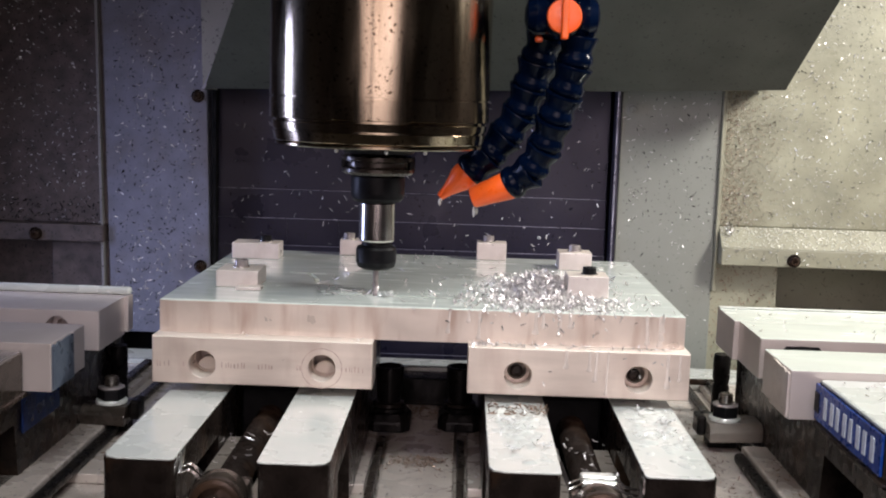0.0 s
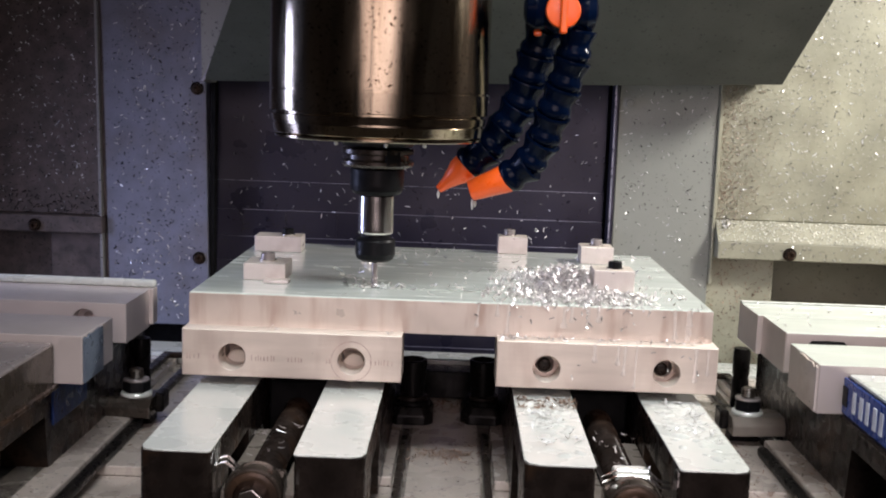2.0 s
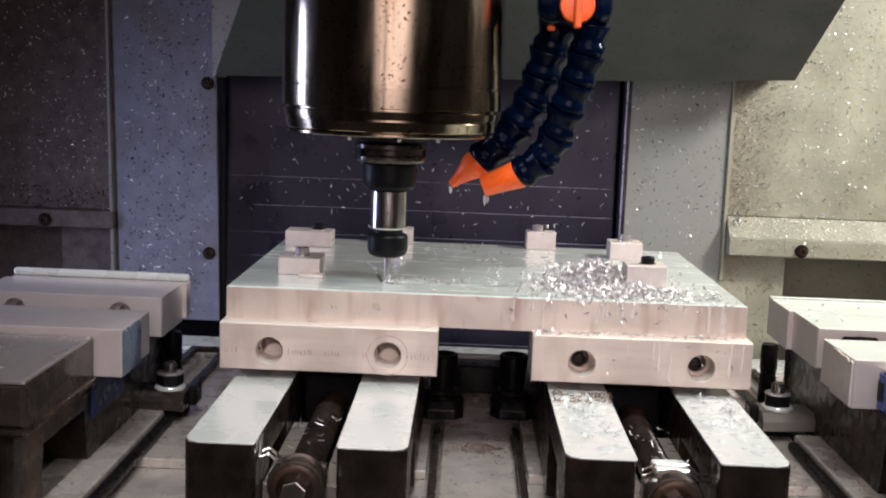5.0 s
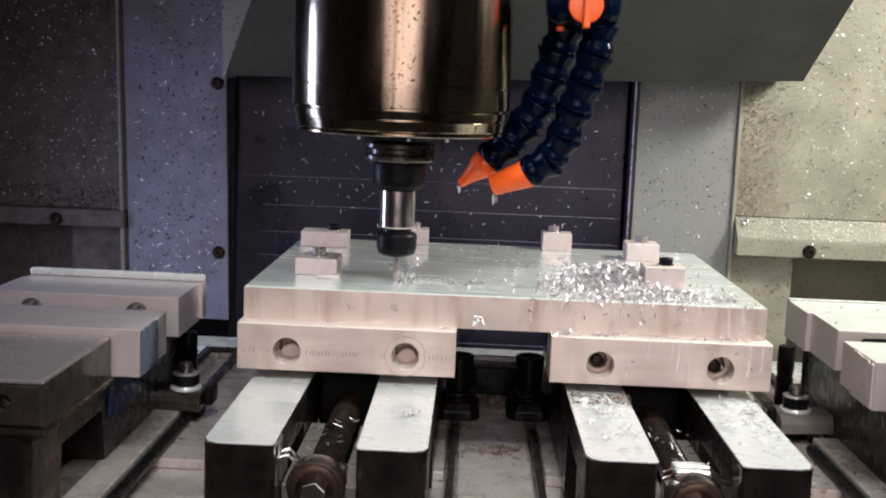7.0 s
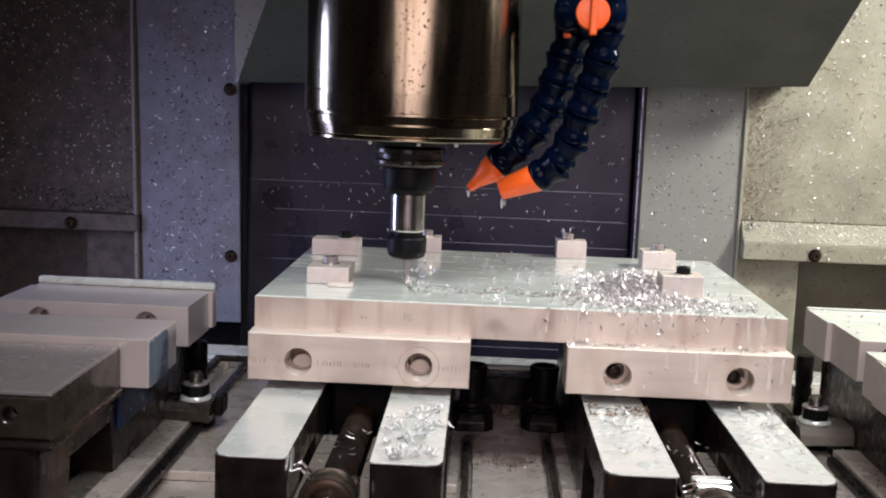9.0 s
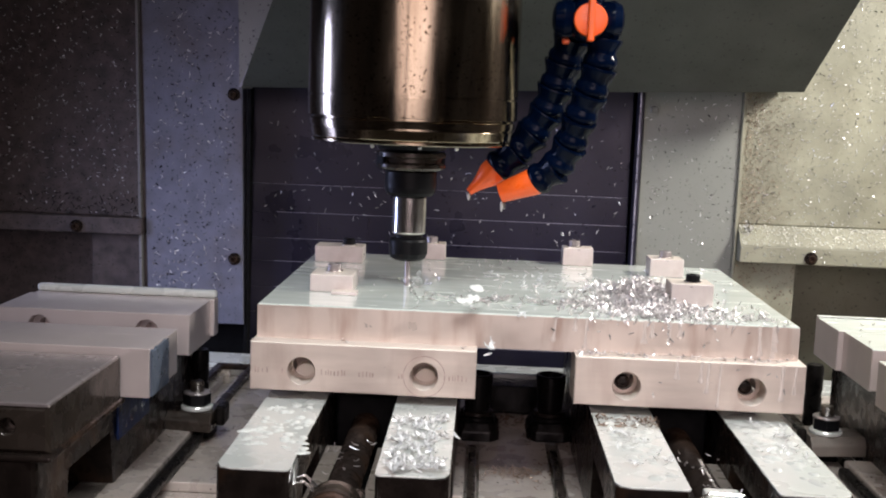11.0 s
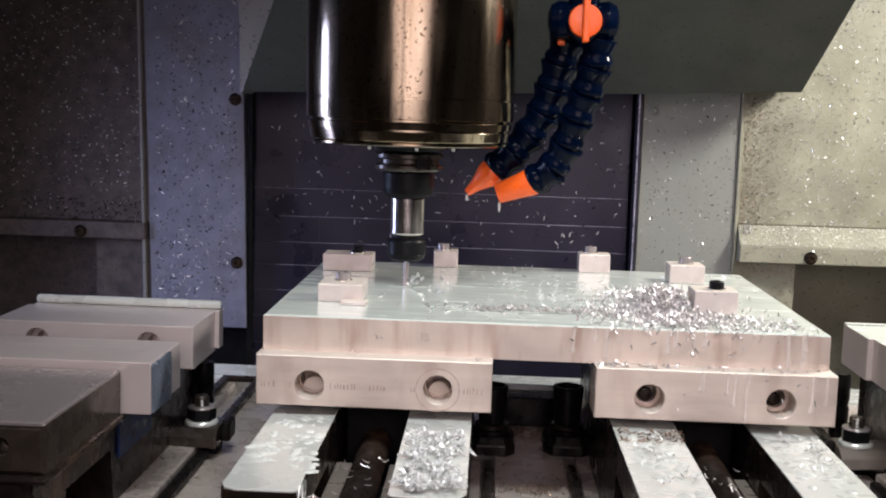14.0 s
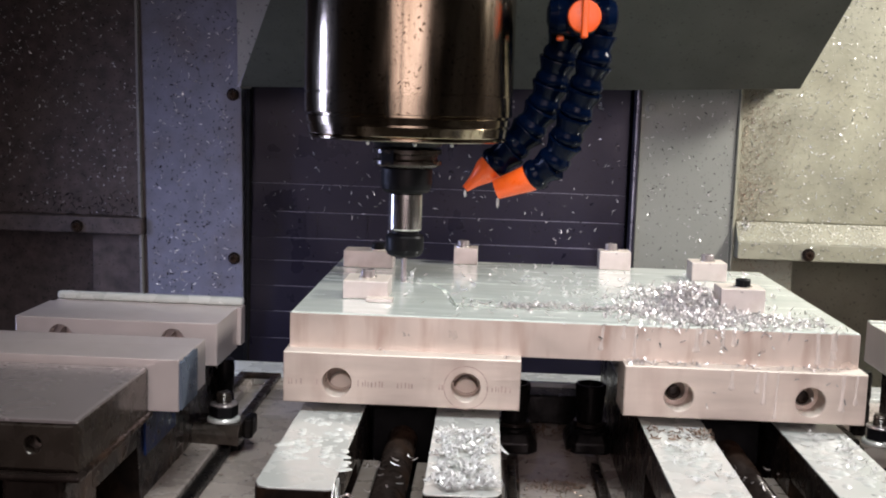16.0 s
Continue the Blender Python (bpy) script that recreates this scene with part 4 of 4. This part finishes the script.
    # the ridge takes the pale rail colour to look lit white
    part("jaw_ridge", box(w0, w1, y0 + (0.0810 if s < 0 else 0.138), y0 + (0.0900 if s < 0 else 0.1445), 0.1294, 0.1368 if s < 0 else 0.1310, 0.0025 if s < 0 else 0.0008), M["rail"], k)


def dark_block():
    # added block that fills the dark place behind the clamps
    b = thing("dark_block", (0, 0.27, 0), "black block filling the dark place behind the clamps", "stop block")
    part("block", box(-0.030, 0.030, 0.275, 0.310, 0.0002, 0.030, 0.002), M["black_dull"], b)
    part("block_edge", box(-0.045, 0.045, 0.3102, 0.3180, 0.0002, 0.034, 0.001), M["rail"], b, "pale edge strip")


shell()
way_cover()
wall_bolts()
head()
spindle()
tool_thing = tool()
hoses()
machine_table()
centre_vise(-0.1310, False)
centre_vise(0.1310, True)
side_vise(-1)
side_vise(1)
soft_jaw(-0.1298, 0.0, 0.042, 0.0885, 0.1276, "milled aluminium soft jaw with two bolt holes and faded ink marks", 3)
soft_jaw(0.1293, 0.0, 0.042, 0.0885, 0.1276, "milled aluminium soft jaw with two bolt holes, streaked with coolant", 4, False)
work_plate()
plate_clamp(-0.1865, -0.1490, 0.0830, 0.1250, 0.0150, -0.1680, 0.1050, False, (-0.1660, -0.1440, 0.0690, 0.0828))
plate_clamp(-0.2090, -0.1600, 0.2600, 0.2900, 0.0165, -0.1760, 0.2750, True)
plate_clamp(-0.1015, -0.0770, 0.3085, 0.3320, 0.0170, -0.0920, 0.3180, False)
plate_clamp(0.0475, 0.0795, 0.3080, 0.3310, 0.0190, 0.0600, 0.3200, False)
plate_clamp(0.1320, 0.1660, 0.2560, 0.2860, 0.0180, 0.1490, 0.2690, False)
plate_clamp(0.1260, 0.1625, 0.0900, 0.1220, 0.0195, 0.1460, 0.1020, True)
toe_clamp(-0.2990, 0.1420, 1)
toe_clamp(0.2900, 0.1600, -1)
mid_clamp(-0.0365, 0.1930)
mid_clamp(0.0345, 0.2010)
dark_block()
for x, y in ((-0.318, 0.226), (0.3145, 0.286)):
    c = thing("clamp_post", (x, y, 0.0), "round black clamp post beside the vise", "clamp", "clamp posts")
    part("post", lathe([(0.0085, 0.0002), (0.0092, 0.004), (0.0092, 0.030), (0.0082, 0.034), (0.0092, 0.040), (0.0092, 0.062), (0.0080, 0.066), (0.005, 0.066)], (x, y, 0), 32), M["black_dull"], c, smooth=True)

# ---- chips ----


def scatter(name, spots, mat, base, label, size, flat, normal, seed, moving):
    return solo(name, curls(spots, random.Random(seed), size, flat, normal), mat, base, label, "metal chips", kind="stuff", moving=moving)


rng = random.Random(7)
# heap on the plate
spots = []
for k in range(2500):
    x, y = rng.gauss(0.109, 0.026), rng.gauss(0.098, 0.046)
    if k % 15 == 0:
        x, y = rng.uniform(0.03, 0.17), rng.gauss(0.060, 0.022)
    if not (-0.05 < x < 0.19 and 0.0190 < y < 0.30):
        continue
    if 0.124 < x < 0.164 and 0.088 < y < 0.124:
        continue
    top = 0.018 * math.exp(-((x - 0.106) / 0.026) ** 2 - ((y - 0.125) / 0.045) ** 2)
    spots.append((x, y, 0.1555 + rng.uniform(0.05, 1) * top))
for k in range(160):
    spots.append((rng.uniform(-0.10, 0.21), rng.choice((rng.uniform(0.02, 0.32), rng.uniform(0.06, 0.09))), 0.1556))
scatter("chip_heap", spots, M["chip"], (0.1, 0.1, 0.1553), "heap of bright curled aluminium chips on the plate", (0.0050, 0.0105), 0.50, (0, 0, 1), 11, True)
# on the jaw steps and hanging from the plate's edge
spots = [(rng.uniform(0.04, 0.21), rng.uniform(0.002, 0.016), 0.1278) for k in range(70)] + [(0.043 + rng.gauss(0, 0.008), rng.uniform(0.002, 0.016), 0.1280) for k in range(40)] + [(rng.uniform(-0.2, 0.04), rng.uniform(0.004, 0.016), 0.1278) for k in range(10) if k % 2]
spots = [s for s in spots if abs(s[0]) > 0.041]
scatter("chip_litter", spots, M["chip"], (0.1, 0.01, 0.1277), "bright chips lying on the jaw steps", (0.003, 0.007), 0.4, (0, 0, 1), 12, True)
spots = [(rng.uniform(0.02, 0.20), 0.0172, rng.uniform(0.135, 0.154)) for k in range(18)] + [(rng.uniform(0.05, 0.21), -0.0004, rng.uniform(0.095, 0.126)) for k in range(7)]
scatter("chip_litter", spots, M["chip_dull"], (0.1, 0.01, 0.14), "dark wet chips stuck to the plate's edge", (0.003, 0.006), 0.12, (0, -1, 0), 13, True)
spots = [(rng.gauss(0.105, 0.045), rng.uniform(0.0160, 0.0205), 0.1550 - 0.004 * rng.random() ** 2) for k in range(75)]
scatter("chip_litter", [q for q in spots if q[0] < 0.212], M["chip"], (0.1, 0.017, 0.155), "wet chips hanging over the plate's front edge", (0.0035, 0.008), 0.8, (0, -0.7, 0.7), 33, True)
# coolant running down the plate's front and the jaw under the heap
runs = []
for k in range(18):
    on_plate = k < 11
    x = rng.uniform(0.015, 0.205) if on_plate else rng.uniform(0.045, 0.215)
    y, top, bottom = (0.0176, 0.1550, 0.1290) if on_plate else (0.0, 0.1272, 0.0900)
    if not on_plate and min(abs(x - 0.0801), abs(x - 0.1785)) < 0.014:
        continue
    low = top - (top - bottom) * rng.uniform(0.35, 1.0)
    w = rng.uniform(0.0009, 0.0018)
    prof = [(w * 0.4, low - 0.0012), (w * 1.8, low), (w * 1.6, low + 0.0015), (w, low + 0.004), (w * 0.8, (low + top) / 2), (w, top - 0.001), (w * 0.5, top)]
    runs.append(lathe(prof, (0, 0, 0), 10, Matrix.Translation((x, y, top)) @ Matrix.Rotation(rng.gauss(0, 0.05), 4, "Y") @ Matrix.Diagonal((1.0, 0.14, 1.0, 1.0)) @ Matrix.Translation((0, 0, -top))))
solo("coolant_runs", join(*runs), M["run"], (0.13, 0.0, 0.1268), "runs of coolant trickling down plate and jaw", "coolant", kind="stuff", smooth=True)
# on the rails of the vise with the wet tops
spots = []
for x0, x1 in ((0.058, 0.100), (0.163, 0.203)):
    for c in range(15):
        cx, cy = rng.uniform(x0, x1), -0.150 + 0.145 * rng.random() ** 0.6
        for k in range(rng.randint(2, 7)):
            x, y = cx + rng.gauss(0, 0.004), cy + rng.gauss(0, 0.005)
            if x0 - 0.001 < x < x1 + 0.001 and -0.16 < y < -0.001:
                spots.append((x, y, 0.0808 + rng.uniform(0, 0.003)))
scatter("chip_litter", spots, M["coolant_chip"], (0.13, -0.08, 0.0805), "coolant-soaked chips lying on the vise rails", (0.004, 0.0085), 0.3, (0, 0, 1), 14, True)
spots = [(rng.uniform(0.056, 0.104), rng.uniform(-0.035, -0.001), 0.0812) for k in range(90)]
scatter("chip_litter", spots, M["chip_brown"], (0.08, -0.02, 0.0805), "oily chips gathered against the jaw on the rail", (0.003, 0.007), 0.4, (0, 0, 1), 31, True)
froth = []
for k in range(120):
    x0, x1 = ((0.058, 0.100), (0.163, 0.203))[k % 2]
    q = rng.uniform(0.0022, 0.0070)
    c = Vector((rng.uniform(x0 + q, x1 - q), -0.152 + 0.148 * rng.random() ** 0.7, 0.0804))
    froth.append(lathe([(0.0002, q * 0.24), (q * 0.3, q * 0.22), (q * 0.6, q * 0.14), (q * 0.85, q * 0.04), (q * 1.1, -0.0003)], (0, 0, 0), 12, Matrix.Translation(c) @ Matrix.Rotation(rng.uniform(0, 6), 4, "Z") @ Matrix.Diagonal((1.0, rng.uniform(0.6, 1.7), 1.0, 1.0))))
solo("coolant_froth", join(*froth), M["rail"], (0.13, -0.08, 0.0805), "milky lumps of coolant froth on the vise rails", "coolant", kind="stuff", smooth=True)
# on the table, the screws and the side vise
spots = [(rng.gauss(0.0, 0.016), 0.245 + rng.gauss(0, 0.012), 0.002) for k in range(110)] + [(rng.gauss(0.0, 0.018), 0.085 + rng.gauss(0, 0.009), 0.0012) for k in range(140)] + [(rng.uniform(-0.03, 0.03), rng.uniform(0.0, 0.25), 0.001) for k in range(18)]
spots += [(rng.uniform(0.22, 0.30), rng.uniform(0.0, 0.3), 0.001) for k in range(140)] + [(rng.uniform(0.305, 0.348), rng.uniform(-0.1, 0.1), 0.0125) for k in range(50)] + [(rng.uniform(-0.30, -0.22), rng.uniform(0.05, 0.3), 0.001) for k in range(14)]
scatter("chip_litter", spots, M["chip_brown"], (0, 0.15, 0), "oily brown chips strewn over the table", (0.003, 0.007), 0.35, (0, 0, 1), 15, True)
spots = [(0.131 + rng.gauss(0, 0.010), rng.uniform(-0.12, -0.02), 0.0605) for k in range(14)] + [(-0.131 + rng.gauss(0, 0.010), rng.uniform(-0.12, -0.03), 0.0605) for k in range(14)]
scatter("chip_litter", spots, M["chip"], (0, -0.07, 0.05), "bright chips caught on the vise screws", (0.004, 0.008), 0.5, (0, 0, 1), 16, True)
spots = [(rng.uniform(0.325, 0.45), rng.uniform(-0.16, -0.04), 0.1189) for k in range(60)] + [(rng.uniform(0.30, 0.45), rng.uniform(0.075, 0.205), 0.1293) for k in range(24)]
scatter("chip_litter", spots, M["chip"], (0.38, 0, 0.118), "bright chips on the block and jaw of the vise", (0.003, 0.008), 0.35, (0, 0, 1), 17, True)
# stuck to the walls
for x0, x1, z0, z1, y, n, seed, size, mat, lab in (
        (-0.70, -0.425, 0.158, 0.48, WALL + 0.003, 760, 21, (0.0022, 0.0056), "chip_wall", "small chips stuck to the dark back panel"),
        (-0.408, -0.300, 0.03, 0.48, WALL, 330, 22, (0.0040, 0.0085), "chip_wall", "chips stuck to the blue-grey column"),
        (-0.27, 0.21, 0.10, 0.33, 0.528, 260, 23, (0.0030, 0.0080), "chip_wall", "chips stuck to the way cover"),
        # black slivers set among the bright ones
        (-0.70, -0.425, 0.158, 0.48, WALL + 0.003, 800, 41, (0.0014, 0.0042), "black_dull", "small dark chips stuck to the dark back panel"),
        (-0.408, -0.300, 0.03, 0.48, WALL, 380, 42, (0.0020, 0.0056), "black_dull", "dark chips stuck to the blue-grey column"),
        (-0.70, -0.425, 0.157, 0.186, WALL + 0.002, 200, 48, (0.0025, 0.0065), "black_dull", "dark chips gathered over the wall flange"),
        (-0.27, 0.21, 0.10, 0.33, 0.528, 300, 47, (0.0018, 0.0052), "black_dull", "dark chips stuck to the way cover"),
        (0.226, 0.344, 0.02, 0.34, WALL, 200, 24, (0.0030, 0.0065), "chip_dull", "chips stuck to the grey column"),
        (0.352, 0.66, 0.184, 0.48, WALL, 2600, 25, (0.0009, 0.0032), "chip_dull", "fine chips covering the beige back panel"),
        (0.352, 0.450, 0.18, 0.36, WALL - 0.001, 1500, 26, (0.0009, 0.0030), "chip_brown", "dense fine chips beside the column"),
        (0.352, 0.66, 0.137, 0.157, WALL - 0.022, 120, 27, (0.002, 0.005), "chip_dull", "chips stuck to the ledge's edge"),
        (0.228, 0.66, 0.184, 0.48, WALL, 260, 44, (0.0018, 0.0052), "black_dull", "dark chips stuck to column and beige panel"),
        (0.352, 0.66, 0.184, 0.48, WALL, 330, 45, (0.0030, 0.0068), "chip_wall", "glinting chips stuck to the beige back panel"),
        (0.3445, 0.427, -0.02, 0.133, WALL + 0.004, 420, 46, (0.0014, 0.0048), "chip_brown", "brown chips stuck below the ledge"),
        (-0.20, 0.40, 0.350, 0.47, 0.419, 210, 29, (0.004, 0.009), "black", "dark chips stuck under the head")):
    r2 = random.Random(seed)
    spots = []
    while len(spots) < n:
        x, z = r2.uniform(x0, x1), r2.uniform(z0, z1)
        if seed == 26 and r2.random() > math.exp(-((x - 0.352) / 0.040) ** 2):
            continue
        if seed == 29 and (r2.random() > ((z - 0.345) / 0.125) ** 2 or x < -0.2 + (z - 0.34)):
            continue
        spots.append((x, 0.42 - 1.29 * (z - 0.3395 - 0.0275 * x) - 0.001 if seed == 29 else y, z))
    scatter("stuck_chips", spots, M[mat], ((x0 + x1) / 2, y, z0), lab, size, 0.42 if seed > 24 else 0.62, (0, -1, 0), seed, False)
spots = [(rng.uniform(0.352, 0.66), WALL - 0.001 - 0.021 * u, 0.1815 - 0.0235 * u) for u in (rng.random() for k in range(900))]
scatter("stuck_chips", spots, M["chip_pale"], (0.5, WALL, 0.17), "fine bright chips lying on the sloping ledge", (0.0012, 0.004), 0.3, (0, -0.74, 0.67), 28, False)

corner = [(0.3575 + abs(rng.gauss(0, 0.007)), WALL - 0.002 - 0.010 * rng.random(), 0.172 + rng.gauss(0, 0.008)) for k in range(70)]
scatter("stuck_chips", corner[:35], M["black_dull"], (0.36, WALL, 0.17), "dark chips caught in the corner of the ledge", (0.003, 0.007), 0.6, (0, -1, 0), 51, False)
scatter("stuck_chips", corner[35:], M["chip_wall"], (0.36, WALL, 0.17), "bright chips caught in the corner of the ledge", (0.003, 0.007), 0.6, (0, -1, 0), 52, False)

# chips that the cutter throws over to the vise rails, in small tangles
FLYING = []
for k in range(96):
    r3 = random.Random(100 + k)
    start = Vector((r3.gauss(0.103, 0.010), r3.gauss(0.118, 0.014), 0.1562))
    if k < 82:
        u = r3.random()
        end = Vector((r3.uniform(-0.096, -0.060), -0.158 + 0.125 * u * u, 0.0812 + r3.uniform(0, 0.004) * (1 - u)))
    else:
        end = Vector((r3.uniform(-0.200, -0.167), r3.uniform(-0.145, -0.01), 0.0812))
    bm = curls([start + Vector((r3.gauss(0, 0.0024 if k < 82 else 0.006), r3.gauss(0, 0.0030 if k < 82 else 0.008), r3.uniform(0, 0.001))) for i in range(8)], r3, (0.004, 0.010), 0.4, (0, 0, 1), 1.5)
    if k >= 82:
        # low milky lumps instead
        bm.free()
        bm = bmesh.new()
        for i in range(6):
            q = r3.uniform(0.0018, 0.0045)
            c = start + Vector((r3.gauss(0, 0.006), r3.gauss(0, 0.008), -0.001))
            bm = join(bm, lathe([(0.0002, q * 0.34), (q * 0.5, q * 0.29), (q * 0.85, q * 0.14), (q, 0.0)], (0, 0, 0), 12, Matrix.Translation(c) @ Matrix.Rotation(r3.uniform(0, 6), 4, "Z") @ Matrix.Diagonal((1.0, r3.uniform(0.7, 1.8), 1.0, 1.0))))
    ob = solo("chip_tangle", bm, M["coolant_chip"] if k < 82 else M["coolant"], start, "small tangle of wet bright aluminium chips", "metal chips", "flying chip tangles", "stuff", moving=False)
    if k >= 82:
        t0 = 9.3 + 1.6 * r3.random()
    else:
        t0 = 7.8 + 4.6 * r3.random() if k >= 8 else 6.6 + 0.25 * k
    FLYING.append((ob, start, end, t0))

# chips that the coolant washes out of the heap over the plate as the cut goes on
for k in range(84):
    r6 = random.Random(1100 + k)
    start = Vector((r6.gauss(0.103, 0.010), r6.gauss(0.118, 0.014), 0.1560))
    if k < 34:
        end = Vector((r6.uniform(-0.055, 0.10), 0.068 + abs(r6.gauss(0, 0.012)), 0.1558))
    elif k < 62:
        end = Vector((r6.uniform(0.06, 0.200), r6.uniform(0.024, 0.070), 0.1558))
    else:
        end = Vector((r6.uniform(-0.03, 0.11), r6.uniform(0.085, 0.24), 0.1558))
    if 0.115 < end.x < 0.172 and 0.080 < end.y < 0.130:
        continue
    reach = 0.0062 if k < 62 else 0.012
    bm = curls([start + Vector((r6.gauss(0, reach), r6.gauss(0, reach), r6.uniform(0, 0.0005))) for i in range(9 if k < 62 else 6)], r6, (0.004, 0.0085), 0.16)
    ob = solo("chip_tangle", bm, M["chip"] if k < 62 else M["coolant_chip"], start, "loose bright aluminium chips washed over the plate", "metal chips", "washed chips", "stuff", moving=False)
    FLYING.append((ob, start, end, 1.5 + 11.5 * r6.random() ** 0.8))

# chips and drops in the air round the cutter
SPRAY = []
for k in range(26):
    r4 = random.Random(300 + k)
    if k < 18:
        ob = solo("loose_chip", curls([(AX, AY, 0.157)], r4, (0.003, 0.006), 0.8), M["chip"], (AX, AY, 0.157), "single bright chip thrown off by the cutter", "metal chips", "loose chips", moving=False)
    else:
        ob = solo("coolant_drop", lathe([(0.0003, -0.004), (0.0013, -0.0015), (0.0015, 0.0006), (0.0008, 0.002)], (0.043, 0.116, 0.228), 12), M["coolant"], (0.043, 0.116, 0.228), "milky coolant drop falling from the nozzle", "coolant drop", "coolant drops", moving=False, smooth=True)
    SPRAY.append((ob, k))


SPLASH = []
for k in range(12):
    r5 = random.Random(700 + k)
    w, h = r5.uniform(0.0008, 0.0018), r5.uniform(0.003, 0.008)
    drop = lathe([(w * 0.25, -h * 0.5), (w, -h * 0.2), (w * 0.8, h * 0.1), (w * 0.9, h * 0.3), (w * 0.2, h * 0.5)], (0, 0, 0), 10, pose(0, 0, 0, r5.uniform(-40, 40), r5.uniform(-50, 50), 0))
    base = Vector((AX + r5.uniform(0.001, 0.014), AY - r5.uniform(0.0, 0.008), 0.1565))
    bmesh.ops.translate(drop, verts=drop.verts, vec=base)
    SPLASH.append((solo("coolant_drop", drop, M["water"], base, "clear splash of coolant beside the cutter", "coolant drop", "splash drops", moving=False, smooth=True), base, k))


def motions():
    def place(t):
        for (t0, x0, y0), (t1, x1, y1) in zip(TRAVEL, TRAVEL[1:]):
            if t <= t1:
                f = (t - t0) / (t1 - t0)
                return Vector((x0 + (x1 - x0) * f, y0 + (y1 - y0) * f, 0))
        return Vector((TRAVEL[-1][1], TRAVEL[-1][2], 0))

    for ob in CARRIED:
        home = ob.location.copy()
        walk(ob, [(t, Matrix.Translation(home + Vector((x, y, 0)))) for t, x, y in TRAVEL])
    for ob, start, end, t0 in FLYING:
        rows = [(t, Matrix.Translation(start + Vector((x, y, 0)))) for t, x, y in TRAVEL if t < t0 - 0.1]
        rows.append((t0, Matrix.Translation(start + place(t0))))
        for u in (0.25, 0.5, 0.75):
            p = start.lerp(end, u) + Vector((0, 0, (0.20 if end.z < 0.1 else 0.03) * u * (1 - u)))
            rows.append((t0 + 0.2 * u, Matrix.Translation(p + place(t0 + 0.2 * u)) @ pose(0, 0, 0, 60 * u, 40 * u, 0)))
        rows += [(t, Matrix.Translation(end + place(t)) @ pose(0, 0, 0, 0, 0, 30)) for t in [t0 + 0.2] + [q[0] for q in TRAVEL if q[0] > t0 + 0.6]]
        walk(ob, rows)
    # each loose chip or drop leaves once, falls and comes to rest on the plate
    for ob, k in SPRAY:
        r = random.Random(500 + k)
        home = ob.location.copy()
        if k < 18:
            t0 = 0.4 + 0.83 * k
            far = Vector((r.uniform(-0.03, 0.09), r.uniform(-0.06, 0.05), 0))
            rise = r.uniform(0.02, 0.07)
            rows = [(0.0, Matrix.Translation(home)), (t0, Matrix.Translation(home))]
            for u in (0.33, 0.66, 1.0):
                p = home + far * u + Vector((0, 0, 4 * rise * u * (1 - u)))
                rows.append((t0 + 0.45 * u, Matrix.Translation(p) @ pose(0, 0, 0, 70 * u, 30 * u, 0)))
        else:
            t0 = 0.5 + 1.9 * (k - 18)
            rows = [(0.0, Matrix.Translation(home)), (t0, Matrix.Translation(home))]
            for u in (0.4, 0.7, 1.0):
                rows.append((t0 + 0.14 * u, Matrix.Translation(home - Vector((0, 0, 0.0745 * u * u)))))
        t1 = rows[-1][0]
        last = rows[-1][1]
        at = place(t1)
        rows += [(t, Matrix.Translation(Vector((x, y, 0)) - at) @ last) for t, x, y in TRAVEL if t > t1 + 0.3]
        if rows[-1][0] < 16.0:
            rows.append((16.0, Matrix.Translation(place(16.0) - at) @ last))
        walk(ob, rows)
    # the splash plays round the cutter, higher once it cuts across
    for ob, base, k in SPLASH:
        r = random.Random(900 + k)
        rows = []
        for i in range(81):
            t = 0.2 * i
            rise = (0.002 if t < 5.6 else 0.013) * r.random() ** 2
            rows.append((t, Matrix.Translation(base + Vector((r.uniform(-0.003, 0.004), r.uniform(-0.003, 0.003), rise)))))
        walk(ob, rows)
    # the spindle turns the holder
    walk(tool_thing, [(k / 30, Matrix.Translation((AX, AY, 0.1525)) @ pose(0, 0, 0, 0, 0, 77 * k)) for k in range(481)])


motions()
